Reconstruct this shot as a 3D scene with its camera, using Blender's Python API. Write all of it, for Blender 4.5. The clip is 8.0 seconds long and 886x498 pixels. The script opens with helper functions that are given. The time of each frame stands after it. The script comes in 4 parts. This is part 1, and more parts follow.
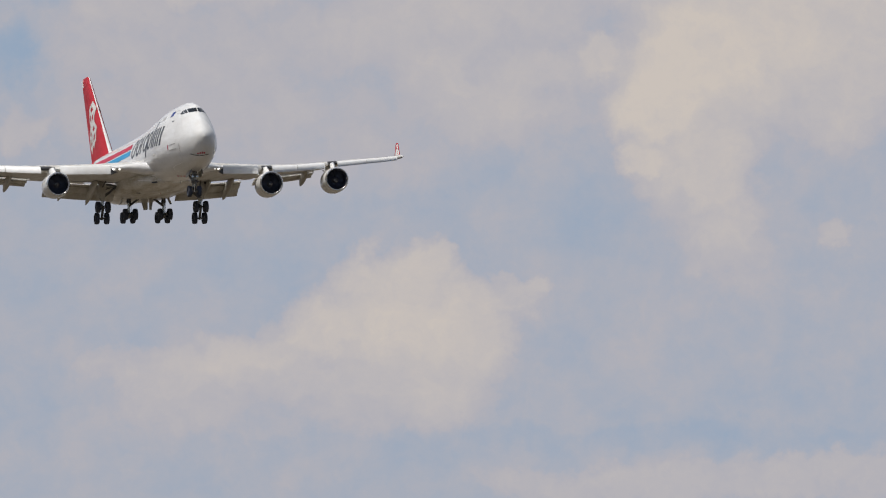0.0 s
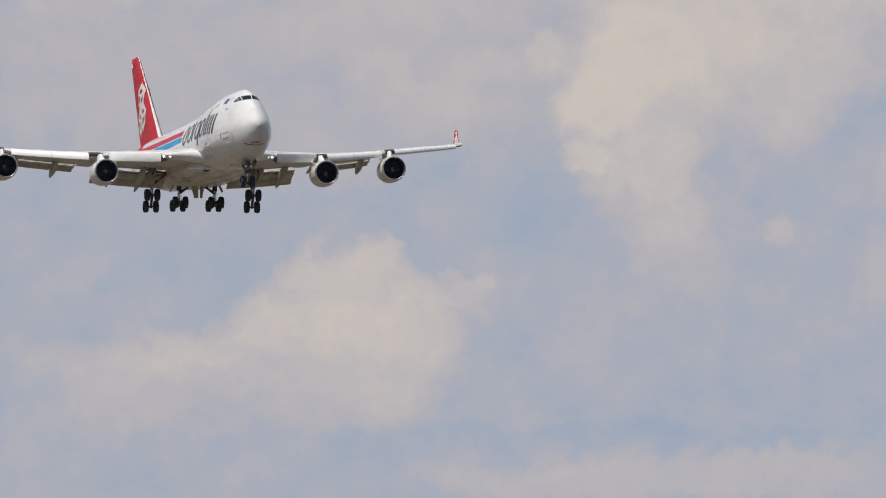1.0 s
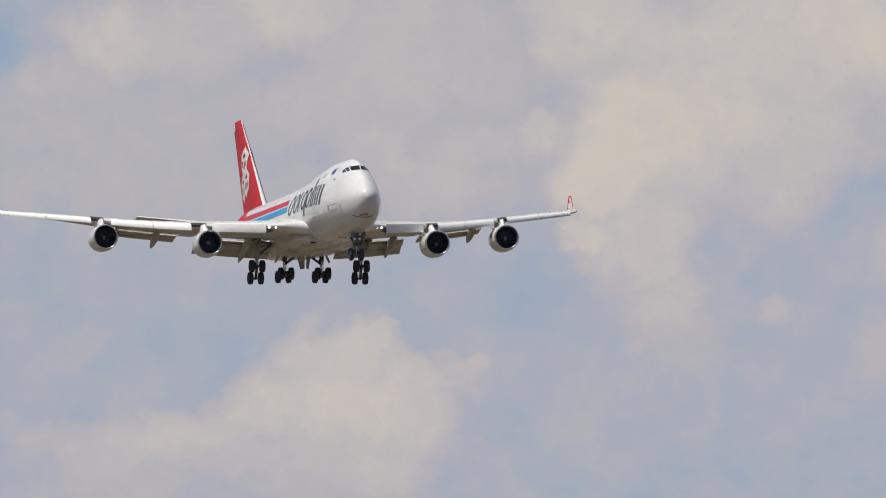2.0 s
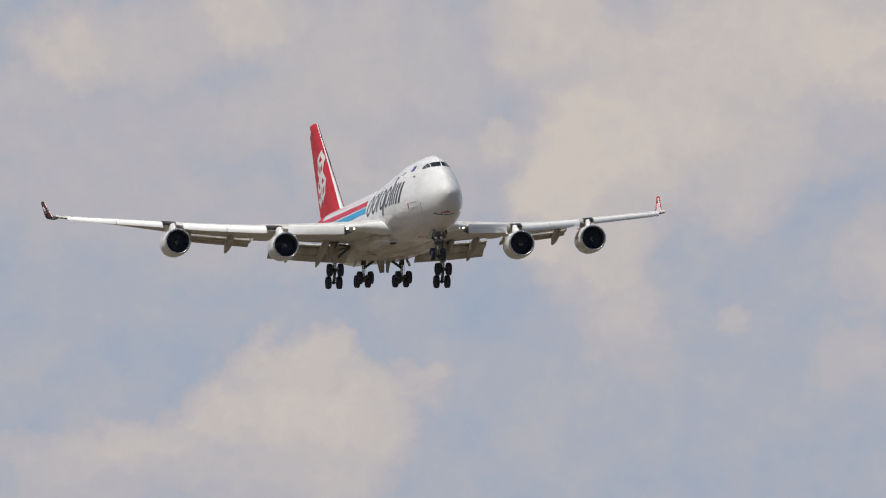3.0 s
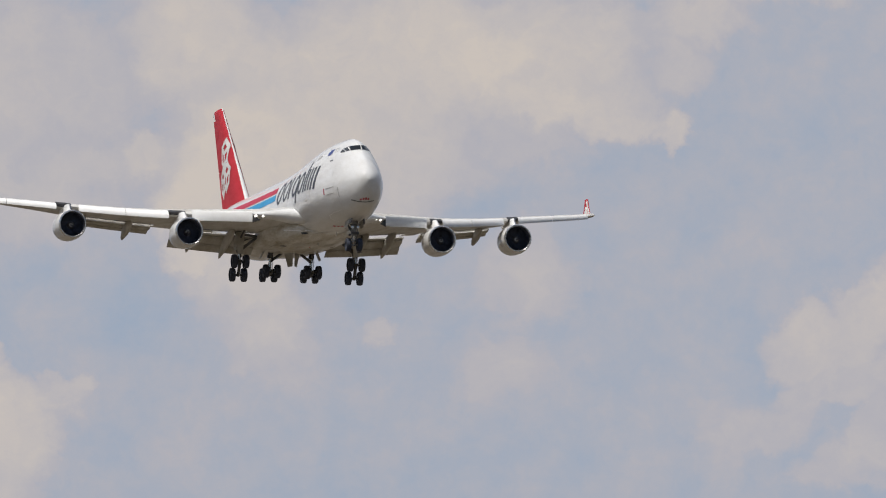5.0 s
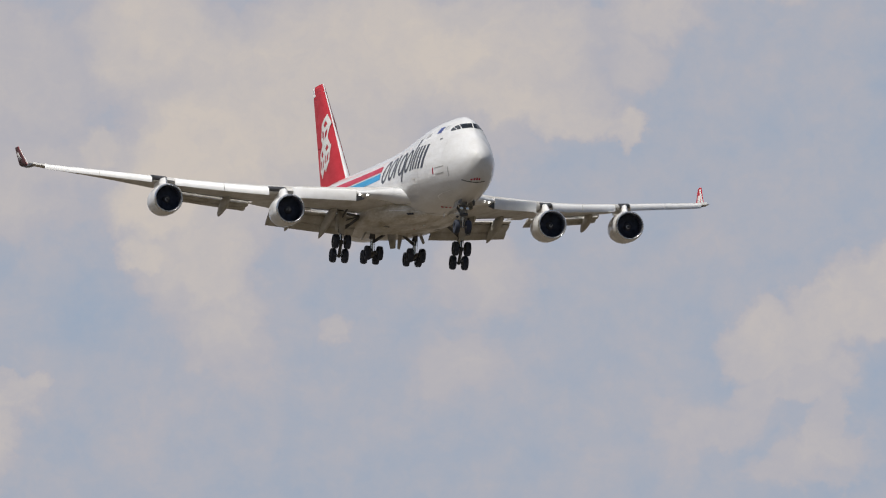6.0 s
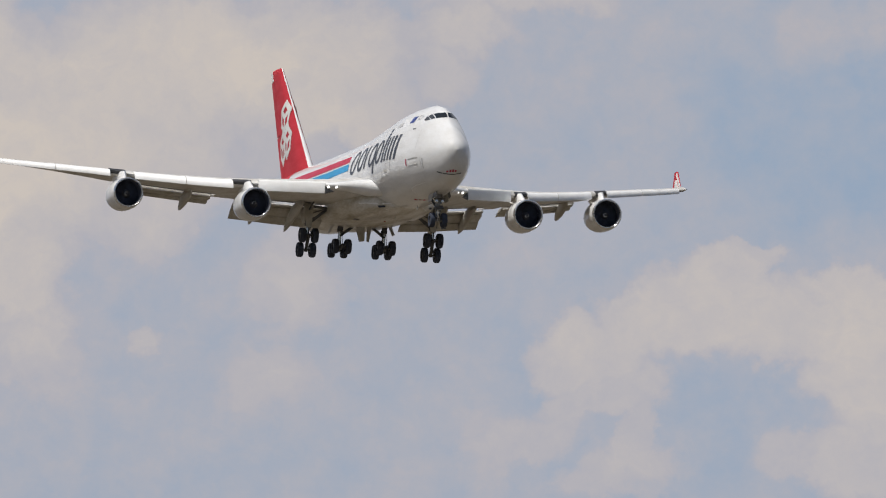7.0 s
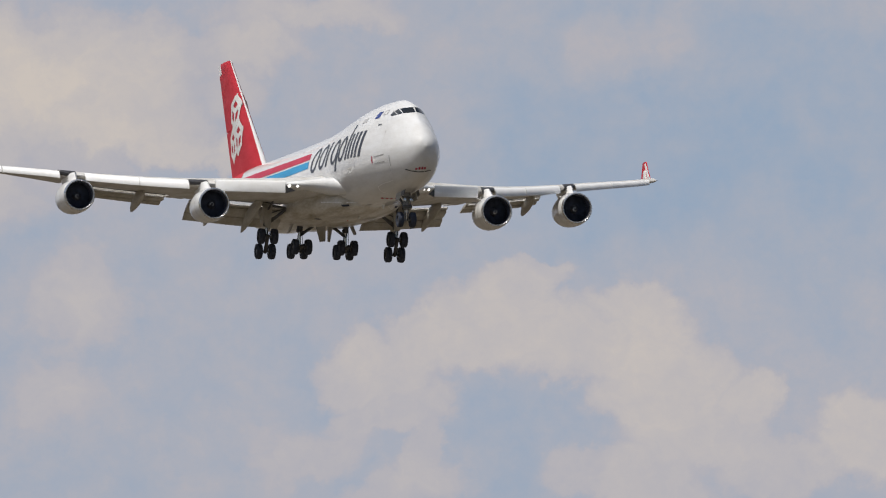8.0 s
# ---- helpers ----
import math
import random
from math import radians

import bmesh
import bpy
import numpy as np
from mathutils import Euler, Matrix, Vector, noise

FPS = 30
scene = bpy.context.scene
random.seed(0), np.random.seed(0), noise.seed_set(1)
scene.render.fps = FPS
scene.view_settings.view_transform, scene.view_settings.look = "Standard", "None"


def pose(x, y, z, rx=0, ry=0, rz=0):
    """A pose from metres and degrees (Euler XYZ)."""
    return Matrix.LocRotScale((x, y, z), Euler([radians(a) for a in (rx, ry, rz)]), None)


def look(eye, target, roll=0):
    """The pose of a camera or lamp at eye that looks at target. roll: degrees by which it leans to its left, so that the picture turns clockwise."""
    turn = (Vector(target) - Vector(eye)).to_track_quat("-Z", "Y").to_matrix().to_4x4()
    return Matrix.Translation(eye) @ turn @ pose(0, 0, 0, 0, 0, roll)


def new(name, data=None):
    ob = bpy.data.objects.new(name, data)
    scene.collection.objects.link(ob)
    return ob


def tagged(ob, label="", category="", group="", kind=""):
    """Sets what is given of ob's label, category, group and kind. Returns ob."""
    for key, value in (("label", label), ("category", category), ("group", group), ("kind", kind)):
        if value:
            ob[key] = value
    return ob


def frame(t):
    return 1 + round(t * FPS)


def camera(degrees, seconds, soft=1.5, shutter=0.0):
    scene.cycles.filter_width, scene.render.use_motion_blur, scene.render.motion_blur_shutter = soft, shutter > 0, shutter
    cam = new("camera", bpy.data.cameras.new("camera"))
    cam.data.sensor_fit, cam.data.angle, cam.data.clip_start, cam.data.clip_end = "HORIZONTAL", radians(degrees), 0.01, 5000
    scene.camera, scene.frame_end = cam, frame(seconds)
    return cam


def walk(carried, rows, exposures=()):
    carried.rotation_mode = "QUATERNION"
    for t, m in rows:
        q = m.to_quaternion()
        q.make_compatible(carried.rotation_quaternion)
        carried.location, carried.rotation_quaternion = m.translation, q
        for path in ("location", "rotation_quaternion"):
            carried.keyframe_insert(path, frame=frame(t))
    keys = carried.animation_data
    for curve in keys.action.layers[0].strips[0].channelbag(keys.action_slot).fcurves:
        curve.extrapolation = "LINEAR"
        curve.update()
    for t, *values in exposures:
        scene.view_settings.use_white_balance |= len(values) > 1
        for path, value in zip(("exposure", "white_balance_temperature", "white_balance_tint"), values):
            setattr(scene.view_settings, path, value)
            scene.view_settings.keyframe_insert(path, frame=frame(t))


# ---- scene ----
EYE = Vector((0.0, 0.0, 2.0))
# seconds, turn to the right and tilt upwards in degrees
def turned(yaw, tilt):
    return pose(EYE.x, EYE.y, EYE.z, 90 + tilt, 0, -yaw)


cam = camera(2.810, 8.0, soft=1.15)
walk(cam, [(t, turned(yaw, tilt)) for t, yaw, tilt in [
    (0.0, -0.5706, 3.8110), (0.1, -0.5390, 3.8275), (0.2, -0.4885, 3.8354), (0.3, -0.4683, 3.8324), (0.4, -0.4587, 3.8188),
    (0.5, -0.4583, 3.8091), (0.6, -0.4423, 3.8130), (0.7, -0.4391, 3.8120), (0.8, -0.4286, 3.8109), (0.9, -0.4160, 3.8063),
    (1.0, -0.4005, 3.8012), (1.1, -0.3973, 3.8177), (1.2, -0.4129, 3.9287), (1.3, -0.4246, 4.0630), (1.4, -0.4360, 4.0575),
    (1.5, -0.4466, 4.0434), (1.6, -0.4420, 4.0512), (1.7, -0.4346, 4.0468), (1.8, -0.4181, 4.0514), (1.9, -0.3977, 4.0523),
    (2.0, -0.3829, 4.0517), (2.1, -0.4010, 4.0690), (2.2, -0.4198, 4.0731), (3.3, -0.0533, 4.0853), (3.4, 0.0190, 4.0814),
    (3.5, 0.0474, 4.0872), (3.6, 0.0833, 4.0930), (3.7, 0.0943, 4.0942), (3.8, 0.1110, 4.0954), (3.9, 0.1137, 4.0967),
    (4.0, 0.1145, 4.1000), (4.1, 0.1254, 4.1069), (4.2, 0.1344, 4.1124), (4.3, 0.1634, 4.1160), (4.4, 0.2503, 4.1052),
    (4.5, 0.3930, 4.1233), (4.6, 0.5760, 4.1335), (4.7, 0.6935, 4.1240), (5.8, 0.9900, 4.1244), (5.9, 0.9906, 4.1378),
    (6.0, 1.0172, 4.1148), (6.1, 1.0358, 4.1186), (6.2, 1.0680, 4.1260), (6.3, 1.1024, 4.1442), (6.4, 1.2504, 4.1391),
    (6.5, 1.3551, 4.1329), (6.6, 1.4164, 4.1349), (6.7, 1.4597, 4.1430), (6.8, 1.5213, 4.1457), (6.9, 1.5816, 4.1467),
    (7.0, 1.6242, 4.1537), (7.1, 1.6460, 4.1573), (7.2, 1.6664, 4.1634), (7.3, 1.6961, 4.1658), (7.4, 1.7318, 4.1719),
    (7.5, 1.7769, 4.1812), (7.6, 1.9516, 4.1919), (7.7, 2.1143, 4.1896), (7.8, 2.2127, 4.1981), (7.9, 2.2650, 4.1977),
    (8.0, 2.2994, 4.2069),
]])

# ---- light ----
world = bpy.data.worlds.new("sky_light")
scene.world = world
world.use_nodes = True
SUN_AZ, SUN_EL = 239.0, 66.0   # compass degrees from +y clockwise, height
wn = world.node_tree.nodes
sky = wn.new("ShaderNodeTexSky")
sky.sky_type, sky.sun_disc = "NISHITA", False
sky.sun_elevation, sky.sun_rotation = radians(SUN_EL), radians(SUN_AZ)
sky.dust_density = 2.5
wn["Background"].inputs["Strength"].default_value = 0.065
world.node_tree.links.new(sky.outputs["Color"], wn["Background"].inputs["Color"])
sun_way = Vector((math.sin(radians(SUN_AZ)) * math.cos(radians(SUN_EL)),
                  math.cos(radians(SUN_AZ)) * math.cos(radians(SUN_EL)), math.sin(radians(SUN_EL))))
sun = new("sun", bpy.data.lights.new("sun", "SUN"))
sun.data.energy, sun.data.angle, sun.data.color = 3.55, radians(0.53), (1.0, 0.965, 0.91)
sun.matrix_world = look(sun_way * 100, (0, 0, 0))


# ---- materials ----
def links(mat):
    return mat.node_tree.nodes, mat.node_tree.links


def paint(name, colour, rough=0.35, metal=0.0, grime=0.12, stretch=(0.25, 1.0, 1.0), scale=1.2, bump=0.02, coat=0.0, shine=0.5):
    """A painted or bare surface with streaks along the airflow, blotches and a faint relief."""
    mat = bpy.data.materials.new(name)
    mat.use_nodes = True
    n, l = links(mat)
    b = n["Principled BSDF"]
    co = n.new("ShaderNodeTexCoord")
    mp = n.new("ShaderNodeMapping")
    mp.inputs["Scale"].default_value = stretch
    l.new(co.outputs["Object"], mp.inputs["Vector"])
    a = n.new("ShaderNodeTexNoise")
    a.inputs["Scale"].default_value, a.inputs["Detail"].default_value = scale, 8
    l.new(mp.outputs["Vector"], a.inputs["Vector"])
    c = n.new("ShaderNodeTexNoise")
    c.inputs["Scale"].default_value, c.inputs["Detail"].default_value = scale * 7, 4
    l.new(mp.outputs["Vector"], c.inputs["Vector"])
    add = n.new("ShaderNodeMath")
    add.operation = "MULTIPLY_ADD"
    add.inputs[1].default_value = 0.35
    l.new(c.outputs["Fac"], add.inputs[0])
    l.new(a.outputs["Fac"], add.inputs[2])
    ramp = n.new("ShaderNodeMapRange")
    ramp.inputs["From Min"].default_value, ramp.inputs["From Max"].default_value = 0.45, 0.95
    l.new(add.outputs[0], ramp.inputs["Value"])
    mix = n.new("ShaderNodeMix")
    mix.data_type = "RGBA"
    mix.inputs["A"].default_value = (*colour, 1)
    mix.inputs["B"].default_value = (colour[0] * (1 - grime * 2), colour[1] * (1 - grime * 2.2), colour[2] * (1 - grime * 2.6), 1)
    l.new(ramp.outputs["Result"], mix.inputs["Factor"])
    l.new(mix.outputs["Result"], b.inputs["Base Color"])
    rr = n.new("ShaderNodeMapRange")
    rr.inputs["To Min"].default_value, rr.inputs["To Max"].default_value = rough * 0.8, min(1, rough * 1.4)
    l.new(add.outputs[0], rr.inputs["Value"])
    l.new(rr.outputs["Result"], b.inputs["Roughness"])
    b.inputs["Metallic"].default_value = metal
    b.inputs["Coat Weight"].default_value = coat
    b.inputs["Coat Roughness"].default_value = 0.06
    b.inputs["Specular IOR Level"].default_value = shine
    if bump:
        bp = n.new("ShaderNodeBump")
        bp.inputs["Strength"].default_value, bp.inputs["Distance"].default_value = 0.3, bump
        l.new(add.outputs[0], bp.inputs["Height"])
        l.new(bp.outputs["Normal"], b.inputs["Normal"])
    return mat


def glow(name, colour, strength):
    mat = bpy.data.materials.new(name)
    mat.use_nodes = True
    b = mat.node_tree.nodes["Principled BSDF"]
    b.inputs["Emission Color"].default_value = (*colour, 1)
    b.inputs["Emission Strength"].default_value = strength
    return mat


WHITE = paint("white_aircraft_paint", (0.765, 0.768, 0.765), 0.5, grime=0.08, bump=0.004, coat=0.75, shine=0.25)
GREY = paint("grey_wing_paint", (0.64, 0.635, 0.62), 0.42, grime=0.16)
BELLY = paint("fairing_paint", (0.78, 0.77, 0.74), 0.45, grime=0.3, scale=0.8, coat=0.2)
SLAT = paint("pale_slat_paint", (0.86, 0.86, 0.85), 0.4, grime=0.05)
FLAP = paint("flap_paint", (0.54, 0.53, 0.50), 0.5, grime=0.2)
RED = paint("red_livery_paint", (0.50, 0.032, 0.047), 0.55, grime=0.08, shine=0.2)
CRIMSON = paint("crimson_stripe_paint", (0.46, 0.045, 0.085), 0.5, grime=0.06, shine=0.25)
BLUE = paint("blue_stripe_paint", (0.05, 0.30, 0.56), 0.5, grime=0.06, shine=0.25)
NAVY = paint("dark_slate_marking", (0.045, 0.055, 0.075), 0.35, grime=0.1)
FLAG = paint("deep_blue_marking", (0.03, 0.06, 0.25), 0.35, grime=0.1)
FAINT = paint("faint_panel_joint", (0.60, 0.60, 0.60), 0.5, grime=0.1)
SEAM = paint("grey_seam", (0.42, 0.42, 0.42), 0.6, grime=0.1)
GLASS = paint("dark_cockpit_glass", (0.015, 0.018, 0.02), 0.08, grime=0.1, bump=0)
METAL = paint("polished_lip_metal", (0.74, 0.74, 0.75), 0.22, metal=0.9, grime=0.08, bump=0.005)
DULL = paint("dull_exhaust_metal", (0.30, 0.28, 0.25), 0.4, metal=0.9, grime=0.2)
PALE_STRUT = paint("pale_gear_enamel", (0.34, 0.345, 0.36), 0.4, metal=0.3, grime=0.25, scale=3)
STRUT = paint("grey_gear_enamel", (0.13, 0.135, 0.145), 0.45, metal=0.2, grime=0.25, scale=3)
CHROME = paint("chrome_oleo", (0.75, 0.75, 0.76), 0.15, metal=1.0, grime=0.05, bump=0)
# bluer than black rubber: distance haze put into the colour
TYRE = paint("black_tyre_rubber", (0.046, 0.057, 0.09), 0.75, grime=0.2, scale=4)
RIM = paint("wheel_hub_metal", (0.07, 0.07, 0.075), 0.4, metal=0.5, grime=0.2, scale=4)
# fan and duct likewise carry the blue of distance haze in their colour
FAN = paint("dark_titanium_fan", (0.115, 0.135, 0.20), 0.65, metal=0.1, grime=0.2, scale=3)
DUCT = paint("dark_inlet_liner", (0.10, 0.115, 0.165), 0.65, grime=0.2)
SPINNER = paint("grey_spinner", (0.10, 0.10, 0.11), 0.4, grime=0.15, scale=3)
MAROON = paint("dark_maroon_paint", (0.11, 0.04, 0.045), 0.5, grime=0.2, shine=0.3)
MARK = paint("white_spiral_mark", (0.75, 0.75, 0.73), 0.4, grime=0.1)
LAMP = glow("lit_landing_lamp", (1.0, 0.97, 0.9), 2.6)
BEACON = paint("red_beacon_glass", (0.5, 0.02, 0.02), 0.1, grime=0.05)
FIELD = paint("dry_grass_ground", (0.146, 0.123, 0.094), 0.9, grime=0.3, stretch=(1, 1, 1), scale=0.02, bump=0)

# ---- the sky behind: banks of cloud by turn and height in degrees, half-width, half-height, thickness ----
LOW_BANK = [
    (-0.69, 3.58, 0.340, 0.197, 0.85),
    (-0.47, 3.65, 0.197, 0.108, 0.72),
    (-0.33, 3.70, 0.099, 0.057, 0.56),
    (-0.83, 3.70, 0.161, 0.104, 0.81),
    (-0.60, 3.72, 0.134, 0.086, 0.77),
    (-0.97, 3.56, 0.197, 0.116, 0.77),
    (-1.19, 3.47, 0.269, 0.116, 0.65),
    (-1.44, 3.42, 0.269, 0.125, 0.52),
    (-1.63, 3.43, 0.170, 0.099, 0.43),
    (-0.86, 3.38, 0.430, 0.125, 0.54),
    (-0.61, 3.42, 0.197, 0.152, 0.54),
    (-1.12, 3.26, 0.448, 0.090, 0.32),
    (-0.62, 3.38, 0.250, 0.170, 0.62),
    (-0.80, 3.29, 0.300, 0.125, 0.48),
    (-0.47, 3.52, 0.150, 0.150, 0.70),
    (-1.35, 3.33, 0.300, 0.100, 0.40),
]
TALL_BANK = [
    (0.26, 4.42, 0.305, 0.233, 1.00),
    (0.14, 4.26, 0.197, 0.152, 0.95),
    (0.07, 4.11, 0.111, 0.072, 0.80),
    (0.26, 4.06, 0.197, 0.206, 0.78),
    (0.34, 3.88, 0.134, 0.170, 0.60),
    (0.50, 4.49, 0.269, 0.179, 0.88),
    (0.68, 4.33, 0.233, 0.233, 0.62),
    (-0.08, 4.42, 0.116, 0.099, 0.68),
    (0.35, 3.73, 0.116, 0.099, 0.40),
    (1.03, 4.72, 0.197, 0.161, 0.97),
    (1.23, 4.57, 0.224, 0.104, 0.85),
    (1.44, 4.54, 0.170, 0.075, 0.75),
    (1.59, 4.51, 0.065, 0.072, 0.76),
    (1.32, 4.81, 0.287, 0.152, 0.70),
]
MIDDLE_BANK = [
    (0.14, 4.77, 0.170, 0.170, 0.74),
    (0.35, 4.64, 0.314, 0.206, 0.78),
    (0.60, 4.72, 0.358, 0.224, 0.78),
    (0.87, 4.77, 0.269, 0.206, 0.88),
    (0.69, 4.38, 0.412, 0.152, 0.58),
    (0.33, 4.32, 0.287, 0.170, 0.58),
    (0.15, 4.05, 0.170, 0.152, 0.50),
    (0.31, 3.89, 0.188, 0.152, 0.47),
    (0.42, 3.77, 0.134, 0.116, 0.38),
    (0.72, 4.71, 0.484, 0.287, 0.78),
    (1.10, 4.82, 0.484, 0.161, 0.70),
    (1.42, 4.58, 0.206, 0.093, 0.66),
    (0.33, 4.33, 0.340, 0.242, 0.72),
    (0.25, 3.92, 0.206, 0.170, 0.48),
    (0.09, 4.78, 0.269, 0.269, 0.84),
    (-0.47, 4.70, 0.484, 0.305, 0.55),
    (-0.43, 4.68, 0.466, 0.269, 0.46),
]
HIGH_VEIL = [
    (-1.38, 4.33, 0.609, 0.340, 0.45),
    (-0.90, 4.14, 0.466, 0.242, 0.42),
    (-0.45, 4.26, 0.376, 0.170, 0.52),
    (-0.69, 4.48, 0.555, 0.170, 0.45),
    (-0.51, 4.33, 0.116, 0.081, 0.60),
    (-1.90, 4.20, 0.116, 0.072, 0.50),
    (0.68, 3.88, 0.065, 0.054, 0.50),
    (-1.43, 4.72, 0.206, 0.150, 0.80),
    (-1.20, 4.72, 0.376, 0.170, 0.58),
    (-1.59, 4.57, 0.206, 0.099, 0.52),
    (-0.55, 4.39, 0.134, 0.093, 0.58),
    (-0.87, 4.81, 0.270, 0.190, 0.76),
    (-0.55, 4.34, 0.233, 0.099, 0.48),
    (-0.26, 4.38, 0.206, 0.111, 0.54),
    (0.40, 3.62, 0.900, 0.330, 0.25),
]
HORIZON_VEIL = [
    (0.26, 3.06, 0.932, 0.090, 0.46),
    (0.62, 3.11, 0.358, 0.068, 0.46),
    (1.15, 4.70, 0.412, 0.206, 0.78),
    (0.61, 4.43, 0.412, 0.224, 0.66),
]
SCRAPS = [
    (1.90, 4.97, 0.305, 0.081, 0.60),
    (1.14, 4.46, 0.233, 0.108, 0.50),
    (1.43, 4.56, 0.108, 0.108, 0.42),
    (1.14, 4.04, 0.197, 0.170, 0.48),
    (1.05, 3.78, 0.161, 0.116, 0.40),
    (1.78, 3.52, 0.125, 0.233, 0.36),
    (0.27, 4.12, 0.206, 0.287, 0.52),
    (1.19, 4.01, 0.143, 0.143, 0.46),
    (1.08, 3.73, 0.134, 0.108, 0.36),
    (2.88, 4.87, 0.260, 0.150, 0.36),
    (1.70, 4.86, 0.220, 0.100, 0.62),
    (1.62, 4.72, 0.150, 0.110, 0.52),
    (1.16, 4.10, 0.134, 0.188, 0.46),
    (1.97, 3.60, 0.215, 0.108, 0.38),
    (2.26, 3.47, 0.197, 0.090, 0.48),
    (1.11, 3.76, 0.143, 0.108, 0.34),
]
CAULIFLOWER_BANK = [
    (2.07, 3.82, 0.251, 0.129, 0.61),
    (2.43, 3.93, 0.269, 0.161, 0.64),
    (2.70, 3.91, 0.332, 0.161, 0.63),
    (2.93, 3.93, 0.188, 0.161, 0.63),
    (2.52, 4.07, 0.147, 0.090, 0.61),
    (2.92, 4.05, 0.165, 0.090, 0.64),
    (2.25, 3.93, 0.165, 0.108, 0.59),
    (2.09, 3.66, 0.179, 0.072, 0.50),
    (2.24, 3.55, 0.082, 0.165, 0.46),
    (2.95, 3.71, 0.179, 0.108, 0.57),
    (2.79, 3.49, 0.215, 0.108, 0.46),
    (3.06, 3.64, 0.161, 0.143, 0.53),
    (1.91, 3.57, 0.179, 0.099, 0.39),
    (2.16, 3.41, 0.215, 0.090, 0.42),
    (2.61, 4.13, 0.108, 0.061, 0.51),
]
EAST_BANK = [
    (3.02, 3.78, 0.224, 0.215, 0.57),
    (2.16, 3.71, 0.215, 0.108, 0.51),
    (2.95, 3.46, 0.233, 0.134, 0.52),
    (3.02, 3.81, 0.251, 0.108, 0.61),
    (3.28, 3.74, 0.122, 0.100, 0.63),
    (3.12, 3.62, 0.278, 0.125, 0.53),
    (3.40, 3.52, 0.269, 0.108, 0.48),
    (3.64, 3.61, 0.188, 0.165, 0.68),
]
CLEAR_AIR = [
    (2.83, 4.41, 0.466, 0.269, 0.19),
    (3.46, 4.58, 0.466, 0.412, 0.16),
    (2.57, 3.65, 0.220, 0.105, 0.05),
    (0.10, 3.205, 0.850, 0.036, 0.09),
    (-1.80, 4.70, 0.100, 0.130, 0.18),
    (-1.95, 4.42, 0.080, 0.100, 0.25),
]


